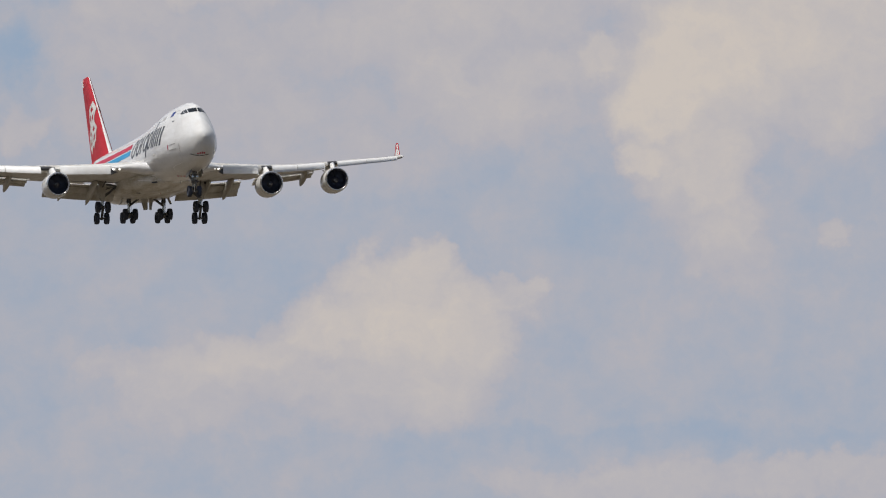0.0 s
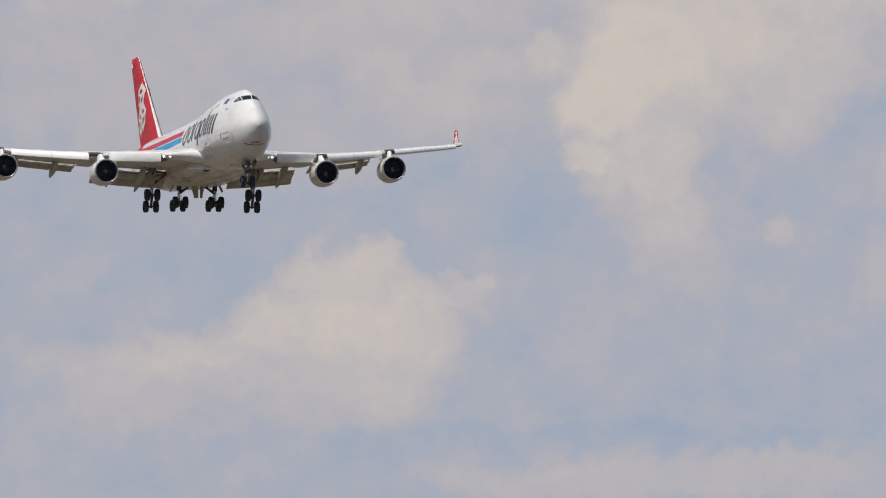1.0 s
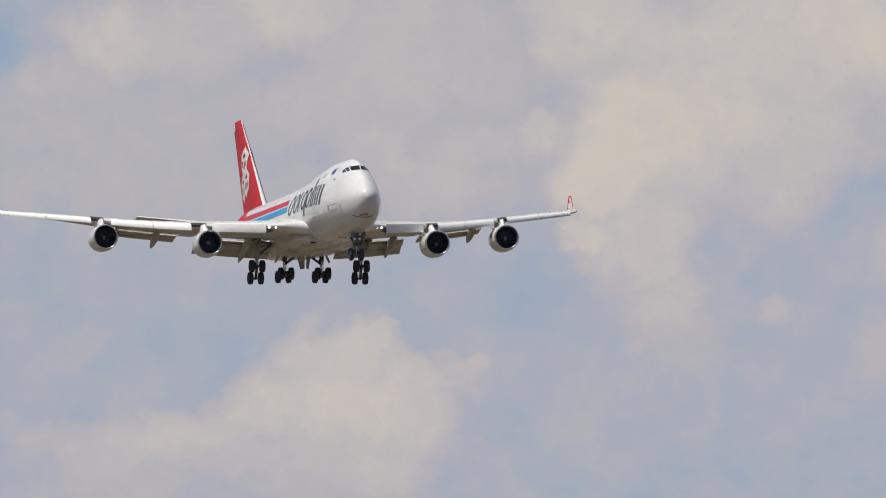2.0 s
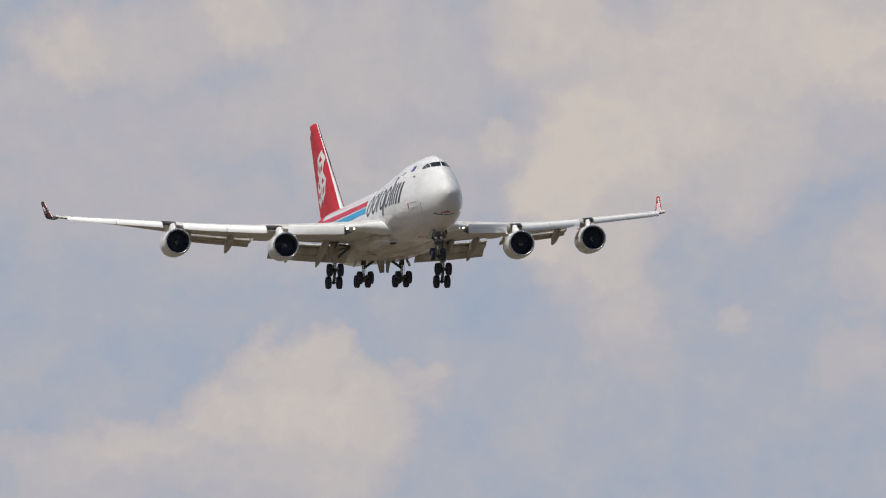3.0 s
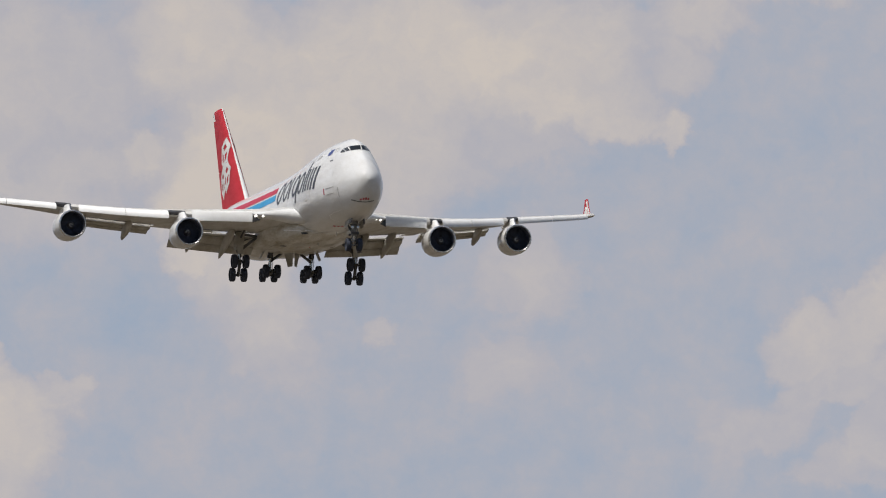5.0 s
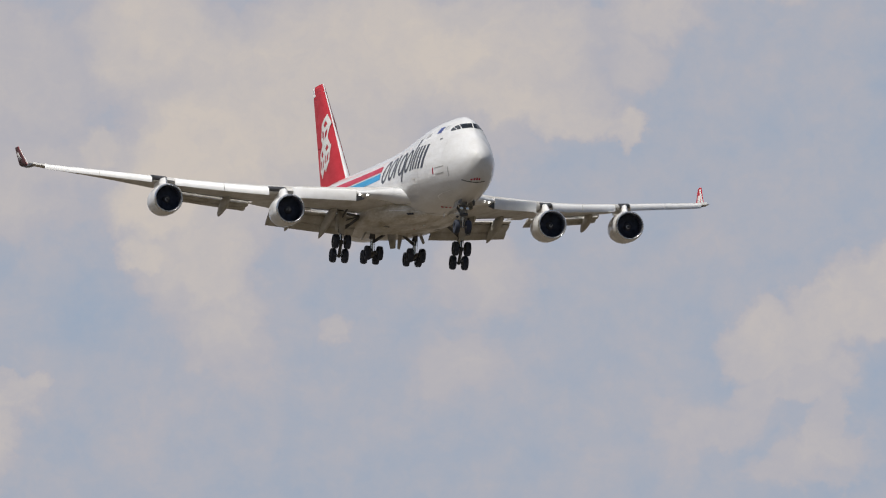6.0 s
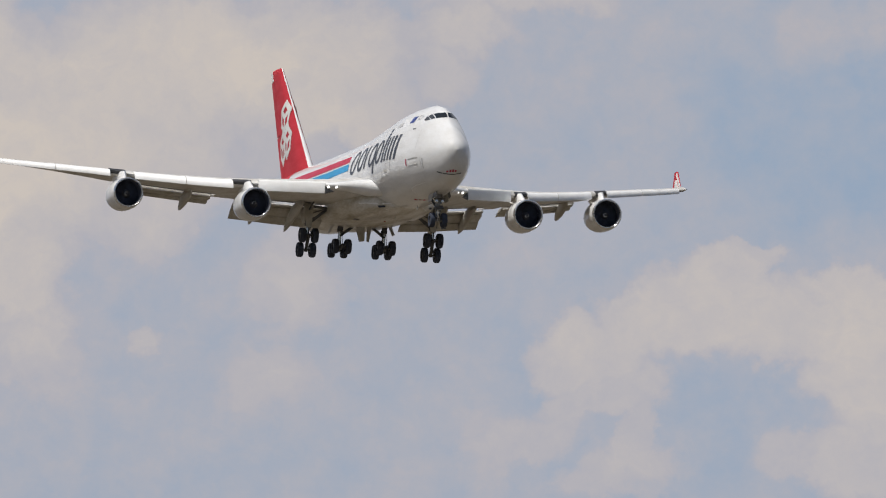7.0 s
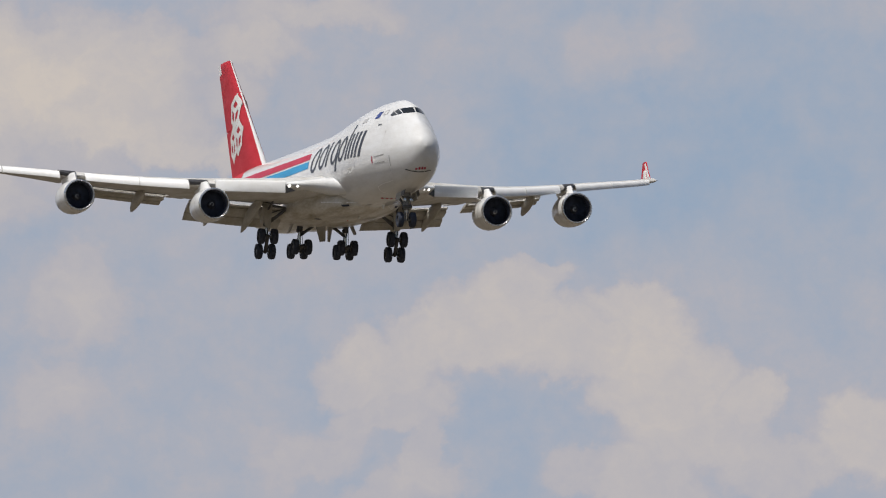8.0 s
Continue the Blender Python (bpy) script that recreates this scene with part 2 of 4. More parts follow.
def sky_material():
    mat = bpy.data.materials.new("hazy_cloudy_sky")
    mat.use_nodes = True
    n, l = links(mat)
    n.clear()
    out = n.new("ShaderNodeOutputMaterial")
    em = n.new("ShaderNodeEmission")
    l.new(em.outputs[0], out.inputs["Surface"])
    uv = n.new("ShaderNodeUVMap")
    uv.uv_map = "degrees"

    def noise_of(scale, detail, source, rough=0.55):
        k = n.new("ShaderNodeTexNoise")
        k.inputs["Scale"].default_value, k.inputs["Detail"].default_value, k.inputs["Roughness"].default_value = scale, detail, rough
        l.new(source, k.inputs["Vector"])
        return k

    def vec(op, a, b):
        k = n.new("ShaderNodeVectorMath")
        k.operation = op
        for i, s in enumerate((a, b)):
            if isinstance(s, tuple):
                k.inputs[i].default_value = s
            else:
                l.new(s, k.inputs[i])
        return k

    def sums(op, a, b, c=None):
        k = n.new("ShaderNodeMath")
        k.operation = op
        for i, s in enumerate((a, b, c)):
            if s is None:
                continue
            if isinstance(s, (int, float)):
                k.inputs[i].default_value = s
            else:
                l.new(s, k.inputs[i])
        return k.outputs[0]

    base = uv.outputs["UV"]
    w1 = noise_of(2.2, 3, base)
    w2 = noise_of(9.0, 5, base, 0.6)
    d1 = vec("MULTIPLY", vec("SUBTRACT", w1.outputs["Color"], (0.5, 0.5, 0.5)).outputs[0], (0.24, 0.2, 0))
    d2 = vec("MULTIPLY", vec("SUBTRACT", w2.outputs["Color"], (0.5, 0.5, 0.5)).outputs[0], (0.19, 0.19, 0))
    p = vec("ADD", vec("ADD", base, d1.outputs[0]).outputs[0], d2.outputs[0]).outputs[0]
    total = None
    for bank, outer, inner in ((LOW_BANK, 1.4, 0.3), (TALL_BANK, 1.35, 0.4), (MIDDLE_BANK, 1.4, 0.35),
                               (HIGH_VEIL, 1.45, 0.3), (HORIZON_VEIL, 1.4, 0.4),
                               (SCRAPS, 1.45, 0.3), (CAULIFLOWER_BANK, 1.25, 0.62), (EAST_BANK, 1.25, 0.6)):
        for u, v, ru, rv, thick in bank:
            q = vec("MULTIPLY", vec("SUBTRACT", p, (u, v, 0)).outputs[0], (1 / ru, 1 / rv, 0))
            r = n.new("ShaderNodeVectorMath")
            r.operation = "LENGTH"
            l.new(q.outputs[0], r.inputs[0])
            m = n.new("ShaderNodeMapRange")
            m.interpolation_type = "SMOOTHSTEP"
            m.inputs["From Min"].default_value, m.inputs["From Max"].default_value = outer, inner
            m.inputs["To Max"].default_value = thick
            l.new(r.outputs["Value"], m.inputs["Value"])
            total = m.outputs["Result"] if total is None else sums("SMOOTH_MAX", total, m.outputs["Result"], 0.26)
    fine = noise_of(5.0, 8, base, 0.6)
    wide = noise_of(1.1, 4, base)
    lumps = noise_of(16.0, 9, p, 0.66)
    total = sums("ADD", total, sums("MULTIPLY", sums("SUBTRACT", fine.outputs["Fac"], 0.5), 0.55))
    total = sums("ADD", total, sums("MULTIPLY", sums("SUBTRACT", wide.outputs["Fac"], 0.40), 0.4))
    for u, v, ru, rv, thick in CLEAR_AIR:
        q = vec("MULTIPLY", vec("SUBTRACT", p, (u, v, 0)).outputs[0], (1 / ru, 1 / rv, 0))
        r = vec("LENGTH", q.outputs[0], (0, 0, 0))
        m = n.new("ShaderNodeMapRange")
        m.interpolation_type = "SMOOTHSTEP"
        m.inputs["From Min"].default_value, m.inputs["From Max"].default_value = 1.5, 0.3
        m.inputs["To Max"].default_value = thick
        l.new(r.outputs["Value"], m.inputs["Value"])
        total = sums("SUBTRACT", total, m.outputs["Result"])
    body = sums("ADD", sums("MULTIPLY", total, 0.5), 0.1)
    total = sums("ADD", total, sums("MULTIPLY", sums("SUBTRACT", lumps.outputs["Fac"], 0.5), body))
    ramp = n.new("ShaderNodeValToRGB")
    e = ramp.color_ramp.elements
    e[0].position, e[0].color = 0.0, (0.297, 0.380, 0.500, 1)
    e[1].position, e[1].color = 1.0, (0.59, 0.533, 0.488, 1)
    total = sums("MULTIPLY", total, 0.93)
    m = ramp.color_ramp.elements.new(0.38)
    m.color = (0.441, 0.433, 0.473, 1)
    l.new(total, ramp.inputs["Fac"])
    l.new(ramp.outputs["Color"], em.inputs["Color"])
    return mat


def backdrop():
    """A far piece of sky, curved round the eye."""
    mesh = bpy.data.meshes.new("backdrop")
    us = [-40 + 2 * i for i in range(41)]
    vs = [-0.5 + 1.5 * i for i in range(18)]
    R = 4800
    verts = [(R * math.sin(radians(u)) * math.cos(radians(v)), R * math.cos(radians(u)) * math.cos(radians(v)), 2 + R * math.sin(radians(v)))
             for v in vs for u in us]
    nu = len(us)
    faces = [(j * nu + i, j * nu + i + 1, (j + 1) * nu + i + 1, (j + 1) * nu + i) for j in range(len(vs) - 1) for i in range(nu - 1)]
    mesh.from_pydata(verts, [], faces)
    layer = mesh.uv_layers.new(name="degrees")
    for lp in mesh.loops:
        layer.data[lp.index].uv = (us[lp.vertex_index % nu], vs[lp.vertex_index // nu])
    mesh.materials.append(sky_material())
    ob = new("backdrop", mesh)
    return tagged(ob, "hazy blue-grey sky with soft cream cumulus clouds", "sky", kind="structure")


def ground():
    mesh = bpy.data.meshes.new("ground")
    ring = [(4900 * math.cos(a), 4900 * math.sin(a), 0) for a in [2 * math.pi * i / 96 for i in range(96)]]
    mesh.from_pydata(ring, [], [tuple(range(96))])
    mesh.materials.append(FIELD)
    return tagged(new("ground", mesh), "dry grassy open ground below the approach path", "ground", kind="structure")


backdrop()
ground()


# ---- mesh helpers: x counts aft of the nose, y to the aircraft's left, z above the parked ground ----
def P(x, y, z):
    return Vector((28 - x, y, z - 4))


def part(name, bm, material, parent, label=""):
    mesh = bpy.data.meshes.new(name)
    bmesh.ops.recalc_face_normals(bm, faces=bm.faces)
    bm.to_mesh(mesh)
    bm.free()
    for m in (material if isinstance(material, (list, tuple)) else [material]):
        mesh.materials.append(m)
    for poly in mesh.polygons:
        poly.use_smooth = True
    mesh.set_sharp_from_angle(angle=radians(38))
    ob = new(name, mesh)
    ob.parent = parent
    if label:
        tagged(ob, label)
    return ob


def curve(xs, ys):
    """A smooth curve through points, that does not overshoot (monotone cubic)."""
    xs, ys = np.array(xs, float), np.array(ys, float)
    h = np.diff(xs)
    d = np.diff(ys) / h
    m = np.zeros_like(ys)
    m[0], m[-1] = d[0], d[-1]
    for i in range(1, len(xs) - 1):
        if d[i - 1] * d[i] > 0:
            a, b = 2 * h[i] + h[i - 1], h[i] + 2 * h[i - 1]
            m[i] = (a + b) / (a / d[i - 1] + b / d[i])

    def f(x):
        x = min(max(x, xs[0]), xs[-1])
        i = min(int(np.searchsorted(xs, x, side="right")) - 1, len(h) - 1)
        t = (x - xs[i]) / h[i]
        return float((2 * t**3 - 3 * t * t + 1) * ys[i] + (t**3 - 2 * t * t + t) * h[i] * m[i]
                     + (3 * t * t - 2 * t**3) * ys[i + 1] + (t**3 - t * t) * h[i] * m[i + 1])
    return f


def loft(bm, rings, closed=True, cap=True, mat=0):
    rows = [[bm.verts.new(p) for p in r] for r in rings]
    k = len(rows[0])
    for a, b in zip(rows, rows[1:]):
        for i in range(k if closed else k - 1):
            j = (i + 1) % k
            bm.faces.new((a[i], a[j], b[j], b[i])).material_index = mat
    if cap and closed:
        bm.faces.new(rows[0]).material_index = mat
        bm.faces.new(rows[-1]).material_index = mat
    return rows


def tube(bm, a, b, ra, rb=None, n=12, mat=0):
    a, b = Vector(a), Vector(b)
    rb = ra if rb is None else rb
    w = (b - a).normalized()
    u = w.orthogonal().normalized()
    v = w.cross(u)
    ring = lambda c, r: [c + (u * math.cos(2 * math.pi * i / n) + v * math.sin(2 * math.pi * i / n)) * r for i in range(n)]
    loft(bm, [ring(a, ra), ring(b, rb)], mat=mat)


def turn(bm, centre, profile, axis, n=48, mats=None):
    """A body of revolution: profile of (along, radius) about an axis through centre."""
    w = Vector(axis).normalized()
    u = w.orthogonal().normalized()
    v = w.cross(u)
    rows = []
    for s, r in profile:
        rows.append([bm.verts.new(Vector(centre) + w * s + (u * math.cos(2 * math.pi * i / n) + v * math.sin(2 * math.pi * i / n)) * max(r, 0.002)) for i in range(n)])
    for k, (a, b) in enumerate(zip(rows, rows[1:])):
        for i in range(n):
            j = (i + 1) % n
            bm.faces.new((a[i], a[j], b[j], b[i])).material_index = mats[k] if mats else 0


def plate(bm, corners, thick):
    """A four-cornered panel with thickness and slightly eased rim."""
    c = [Vector(q) for q in corners]
    nrm = (c[1] - c[0]).cross(c[2] - c[0]).normalized()
    mid = sum(c, Vector()) / len(c)
    ring = lambda k, o: [mid + (q - mid) * k + nrm * o for q in c]
    loft(bm, [ring(0.97, -thick / 2), ring(1, -thick / 4), ring(1, thick / 4), ring(0.97, thick / 2)])


# ---- the fuselage's shape ----
STATIONS = [0, 0.25, 0.7, 1.4, 2.2, 3.0, 3.7, 4.6, 5.6, 7, 9, 12, 15, 19, 23, 27, 32, 46, 50, 55, 60, 65, 68.6]
low = curve(STATIONS, [5.45, 4.62, 3.95, 3.33, 2.93, 2.7, 2.57, 2.45, 2.35, 2.25, 2.15, 2.1, 2.1, 2.1, 2.1, 2.1, 2.25, 2.85, 3.3, 4.25, 5.4, 6.6, 7.3])
high = curve(STATIONS, [5.45, 6.07, 6.55, 7.1, 7.66, 8.17, 8.72, 9.3, 9.62, 9.9, 10.06, 10.1, 10.06, 9.8, 9.43, 9.23, 9.18, 9.28, 9.33, 9.4, 9.36, 9.02, 8.3])
half = curve(STATIONS, [0, 0.6, 0.98, 1.37, 1.66, 1.88, 2.06, 2.25, 2.42, 2.63, 2.9, 3.19, 3.25, 3.25, 3.25, 3.25, 3.25, 3.25, 3.14, 2.74, 2.1, 1.25, 0.4])
waist = curve(STATIONS, [5.45, 5.45, 5.44, 5.43, 5.42, 5.41, 5.4, 5.38, 5.35, 5.36, 5.36, 5.36, 5.36, 5.36, 5.36, 5.36, 5.38, 5.65, 5.9, 6.45, 7.05, 7.55, 7.7])


def skin(x, a, out=0.0):
    """The fuselage skin at station x; a in degrees from the top, positive to the left side."""
    s, c = math.sin(radians(a)), math.cos(radians(a))
    zc, w = waist(x), half(x)
    up = high(x) - zc if c > 0 else zc - low(x)
    k = 1.0
    if c > 0 and up > w:      # the upper lobe is fuller near the waist and tighter at the crown
        h = c
        bulge = min(1.0, (up / max(w, 0.01) - 1.0) / 0.4)
        front = min(1.0, max(0.0, (12 - x) / 5))
        lobe = (1 - h ** (1.8 - 0.3 * front)) ** (0.57 + 0.05 * front)
        k = 1.0 + bulge * (lobe / max(abs(s), 1e-6) - 1.0) if abs(s) > 1e-6 else 1.0
    return P(x, (w + out) * s * k, zc + (up + out) * c)


def side(x, z, sign=-1, out=0.02):
    """The skin at a height z on one side."""
    zc = waist(x)
    top = high(x) - zc if z > zc else zc - low(x)
    c = max(-1, min(1, (z - zc) / top))
    return skin(x, sign * math.degrees(math.acos(c)), out)


def patch(bm, outline, sign=-1, out=0.02):
    """A painted marking on the skin: a quad strip between an upper and a lower edge, each a list of (x, z)."""
    upper, lower = outline
    rows = 4
    grid = []
    for (xu, zu), (xl, zl) in zip(upper, lower):
        grid.append([bm.verts.new(side(xu + (xl - xu) * k / rows, zu + (zl - zu) * k / rows, sign, out)) for k in range(rows + 1)])
    for a, b in zip(grid, grid[1:]):
        for k in range(rows):
            bm.faces.new((a[k], b[k], b[k + 1], a[k + 1]))


def between(a, b, n):
    return [(a[0] + (b[0] - a[0]) * i / n, a[1] + (b[1] - a[1]) * i / n) for i in range(n + 1)]


airliner = new("airliner")
tagged(airliner, "white four-engined cargo jet with red tail, gear and flaps down", "airplane")


def build_fuselage():
    bm = bmesh.new()
    xs = [0.015] + [0.25 * (i / 5) ** 2 + 0.02 for i in range(1, 6)] + [0.27 + 0.17 * i for i in range(1, 44)]
    x = xs[-1]
    while x < 68.5:
        x += 0.7
        xs.append(min(x, 68.6))
    n = 72
    loft(bm, [[skin(x, 360 * i / n) for i in range(n)] for x in xs])
    body = part("fuselage", bm, WHITE, airliner, "glossy white double-deck fuselage with coloured stripes")

    # red tail end of the body
    bm = bmesh.new()
    n = 64
    rings = []
    for k in range(30):
        ring = []
        for i in range(n):
            a = 360 * i / n
            up = min(a, 360 - a)
            front = 52.4 + 2.3 * math.exp(-((up - 36) / 14) ** 2) + 12.0 * min(1, max(0, (up - 72) / 16))
            ring.append(skin(front + (67.6 - front) * k / 29, a, 0.02))
        rings.append(ring)
    loft(bm, rings, cap=False)
    part("tail_paint", bm, RED, body, "red painted rear fuselage")

    for sign in (-1, 1):
        bm = bmesh.new()
        patch(bm, (between((27.7, 7.6), (54, 8.05), 48), between((27.2, 7.03), (54, 7.4), 48)), sign)
        part("stripe", bm, CRIMSON, body, "crimson stripe")
        bm = bmesh.new()
        patch(bm, (between((27.2, 6.88), (54, 7.2), 42), between((26.7, 6.25), (54, 6.5), 42)), sign)
        part("stripe", bm, BLUE, body, "sky-blue stripe")
        # the company name, as plain bars and rings from the rear to the front
        def bar(xa, xb, za, zb):
            m = bmesh.new()
            patch(m, (between((xa - 0.12 * (zb - 5.7), zb), (xb - 0.12 * (zb - 5.7), zb), 3), between((xa, za), (xb, za), 3)), sign, 0.025)
            part("title_bar", m, NAVY, body, "dark slate title bar")

        def ring(xa, xb, za, zb, w=0.5):
            m = bmesh.new()
            cx, cz, rx, rz = (xa + xb) / 2, (za + zb) / 2, (xa - xb) / 2, (zb - za) / 2
            rows = []
            for k in range(28):
                t = 2 * math.pi * k / 28
                rows.append([m.verts.new(side(cx + (rx - w * f) * math.cos(t) - 0.12 * rz * math.sin(t), cz + (rz - w * 0.55 * f) * math.sin(t), sign, 0.025))
                             for f in (0, 0.5, 1)])
            for a, b in zip(rows, rows[1:] + rows[:1]):
                for f in (0, 1):
                    m.faces.new((a[f], b[f], b[f + 1], a[f + 1]))
            part("title_ring", m, NAVY, body, "dark slate title ring")
        for xa, xb in ((26.0, 23.7), (23.3, 21.1), (19.3, 17.0), (16.8, 14.6)):
            ring(xa, xb, 5.7, 7.78)
        for xa, xb, za, zb in ((20.9, 20.35, 5.75, 7.78), (17.5, 16.95, 5.05, 6.6), (14.35, 13.8, 5.7, 8.5), (13.45, 12.95, 5.7, 7.72),
                               (12.45, 11.95, 5.7, 7.72), (11.55, 11.05, 5.62, 7.7), (10.6, 10.05, 5.58, 7.68)):
            bar(xa, xb, za, zb)

    # markings on the forward body
    def mark(name, mat, x0, x1, z0, z1, sign=-1, lab=""):
        m = bmesh.new()
        patch(m, (between((x0, z1), (x1, z1), 4), between((x0, z0), (x1, z0), 4)), sign, 0.022)
        part(name, m, mat, body, lab)
    for sign in (-1, 1):
        mark("flag_marking", FLAG, 9.5, 8.5, 8.55, 9.1, sign, "small deep-blue flag")
        mark("small_marking", SEAM, 12.3, 11.2, 8.45, 8.8, sign, "small grey marking")
        mark("small_marking", NAVY, 7.75, 7.1, 7.84, 7.95, sign)
        mark("small_marking", CRIMSON, 7.5, 7.28, 4.72, 5.28, sign, "small red door marking")
        for z in (4.62, 5.18):
            mark("door_text_bar", SEAM, 6.95, 4.9, z, z + 0.07, sign, "thin unreadable text bar")
        mark("flank_marking", BELLY, 13.3, 12.4, 4.78, 4.92, sign, "small pale mark on the flank")
        mark("hatch_seam", SEAM, 4.05, 3.92, 4.2, 5.06, sign, "thin dark hatch edge")
        for xa, xb, za, zb in ((7.95, 7.25, 9.07, 9.1), (7.95, 7.25, 8.72, 8.75), (7.95, 7.89, 8.72, 9.1), (7.31, 7.25, 8.72, 9.1)):
            mark("hatch_seam", SEAM, xa, xb, za, zb, sign, "thin grey hatch outline")
        # outlines of doors: deck door and nose cargo door
        for xa, xb, za, zb in ((4.35, 4.3, 3.4, 5.2), (12.6, 12.55, 3.9, 6.0), (11.4, 11.35, 3.9, 6.0), (5.6, 5.55, 5.2, 9.3)):
            mark("door_seam", FAINT, xa, xb, za, zb, sign, "thin dark door seam")
    # nose door line round the chin; its lower highlight is painted in pale
    for k in range(10):
        a0, a1 = 128 + 10.4 * k, 128 + 10.4 * (k + 1)
        m = bmesh.new()
        q = [[m.verts.new(skin(5.0 + d, a0 + (a1 - a0) * i / 4, 0.018)) for i in range(5)] for d in (0, 0.06)]
        for i in range(4):
            m.faces.new((q[0][i], q[0][i + 1], q[1][i + 1], q[1][i]))
        part("nose_door_seam", m, MARK if 2 <= k <= 7 else FAINT, body, "seam of the upward-hinged nose door")

    def width_at(x, z):
        zc = waist(x)
        h = (z - zc) / (high(x) - zc) if z > zc else (zc - z) / (zc - low(x))
        return 0.0 if h >= 1 else abs(skin(x, math.degrees(math.acos(h)) if z > zc else 180 - math.degrees(math.acos(h))).y)

    def nose_skin(y, z, out):
        """The skin of the nose straight aft of a point (y, z) before it."""
        a, b = 0.02, 9.0
        for _ in range(28):
            mid = (a + b) / 2
            if width_at(mid, z) < abs(y):
                a = mid
            else:
                b = mid
        zc = waist(b)
        h = (z - zc) / (high(b) - zc) if z > zc else (z - zc) / (zc - low(b))
        ang = math.degrees(math.acos(max(-1, min(1, h))))
        return skin(b, ang if y >= 0 else -ang, out)

    def nose_mark(name, mat, y0, y1, za, zb, tall, lab):
        m = bmesh.new()
        cols = []
        for i in range(9):
            f = i / 8
            y, z = y0 + (y1 - y0) * f, za + (zb - za) * f
            cols.append([m.verts.new(nose_skin(y, z + tall * k / 3, 0.02)) for k in range(4)])
        for p, q in zip(cols, cols[1:]):
            for k in range(3):
                m.faces.new((p[k], q[k], q[k + 1], p[k + 1]))
        part(name, m, mat, body, lab)

    # red lettering under the chin, as bars, over a dark smile-shaped line
    for k, (ya, tall) in enumerate(((-0.62, 0.13), (-0.40, 0.18), (-0.19, 0.2), (0.02, 0.16))):
        nose_mark("chin_marking", CRIMSON, ya, ya + 0.15, 3.64 + 0.01 * k, 3.64 + 0.01 * k, tall, "red marking under the chin")
    for ya, yb, za, zb in ((-1.22, -0.85, 3.72, 3.55), (-0.82, -0.4, 3.54, 3.46), (-0.36, 0.1, 3.45, 3.46), (0.14, 0.7, 3.47, 3.62)):
        nose_mark("chin_line", NAVY, ya, yb, za, zb, 0.07, "dark line under the chin marking")

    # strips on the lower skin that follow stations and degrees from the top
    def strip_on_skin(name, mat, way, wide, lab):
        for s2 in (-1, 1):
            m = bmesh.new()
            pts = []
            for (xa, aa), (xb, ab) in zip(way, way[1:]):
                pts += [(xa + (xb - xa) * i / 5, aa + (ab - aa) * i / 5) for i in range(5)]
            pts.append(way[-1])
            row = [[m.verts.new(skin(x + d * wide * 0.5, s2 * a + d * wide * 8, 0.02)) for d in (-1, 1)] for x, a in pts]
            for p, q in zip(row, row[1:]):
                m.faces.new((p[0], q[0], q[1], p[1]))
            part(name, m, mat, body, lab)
    # the pale line by the gear bay is a reflection drawn as colour
    strip_on_skin("bay_glint_strip", SLAT, [(5.0, 139), (7.0, 137), (8.4, 138.5), (8.8, 145), (8.7, 152), (7.6, 164)], 0.07, "pale strip that imitates a glint by the nose gear bay")
    strip_on_skin("belly_stain", FLAP, [(15.0, 168), (16.2, 164), (17.4, 161)], 0.3, "dark oily stain on the belly")
    for k in range(4):
        m = bmesh.new()
        a = 181 + 5.0 * k
        q = [[m.verts.new(skin(9.15 + 0.42 * k + d, a + 4.0 * i / 3, 0.02)) for i in range(4)] for d in (0, 0.42 + 0.12 * (k % 2))]
        for i in range(3):
            m.faces.new((q[0][i], q[0][i + 1], q[1][i + 1], q[1][i]))
        part("belly_marking", m, CRIMSON, body, "red warning marking beside the nose gear bay")

    # windscreen: six panes in a band round the flight deck, each from the ridge outwards
    for sign in (-1, 1):
        for y0, y1, za, zb, zc, zd in ((0.05, 0.86, 8.54, 8.50, 9.0, 8.98), (0.92, 1.14, 8.50, 8.48, 8.97, 8.86), (1.17, 1.4, 8.48, 8.45, 8.84, 8.56)):
            m = bmesh.new()
            grid = []
            for i in range(7):
                y = y0 + (y1 - y0) * i / 6
                z0, z1 = za + (zb - za) * i / 6, zc + (zd - zc) * i / 6
                grid.append([m.verts.new(nose_skin(sign * y, z0 + (z1 - z0) * k / 4, 0.03)) for k in range(5)])
            for ga, gb in zip(grid, grid[1:]):
                for k in range(4):
                    m.faces.new((ga[k], gb[k], gb[k + 1], ga[k + 1]))
            part("windscreen_pane", m, GLASS, body, "dark cockpit window pane")

    # aerials and beacon
    for x, a, h in ((19, 0, 0.25), (33, 0, 0.25), (14, 180, 0.35), (22, 180, 0.35)):
        m = bmesh.new()
        c = skin(x, a)
        d = Vector((0, 0, 1 if a == 0 else -1))
        lens = lambda o, L, w: [c + d * o + Vector((L * math.cos(t) - o * 0.5, w * math.sin(t), 0)) for t in [2 * math.pi * i / 10 for i in range(10)]]
        loft(m, [lens(-0.05, 0.3, 0.05), lens(h * 0.6, 0.22, 0.04), lens(h, 0.12, 0.02)])
        part("blade_aerial", m, WHITE, body, "white blade aerial")
    m = bmesh.new()
    turn(m, skin(26, 180) + Vector((0, 0, 0.1)), [(0, 0.09), (0.2, 0.09), (0.26, 0.06), (0.28, 0.0)], (0, 0, -1), 16)
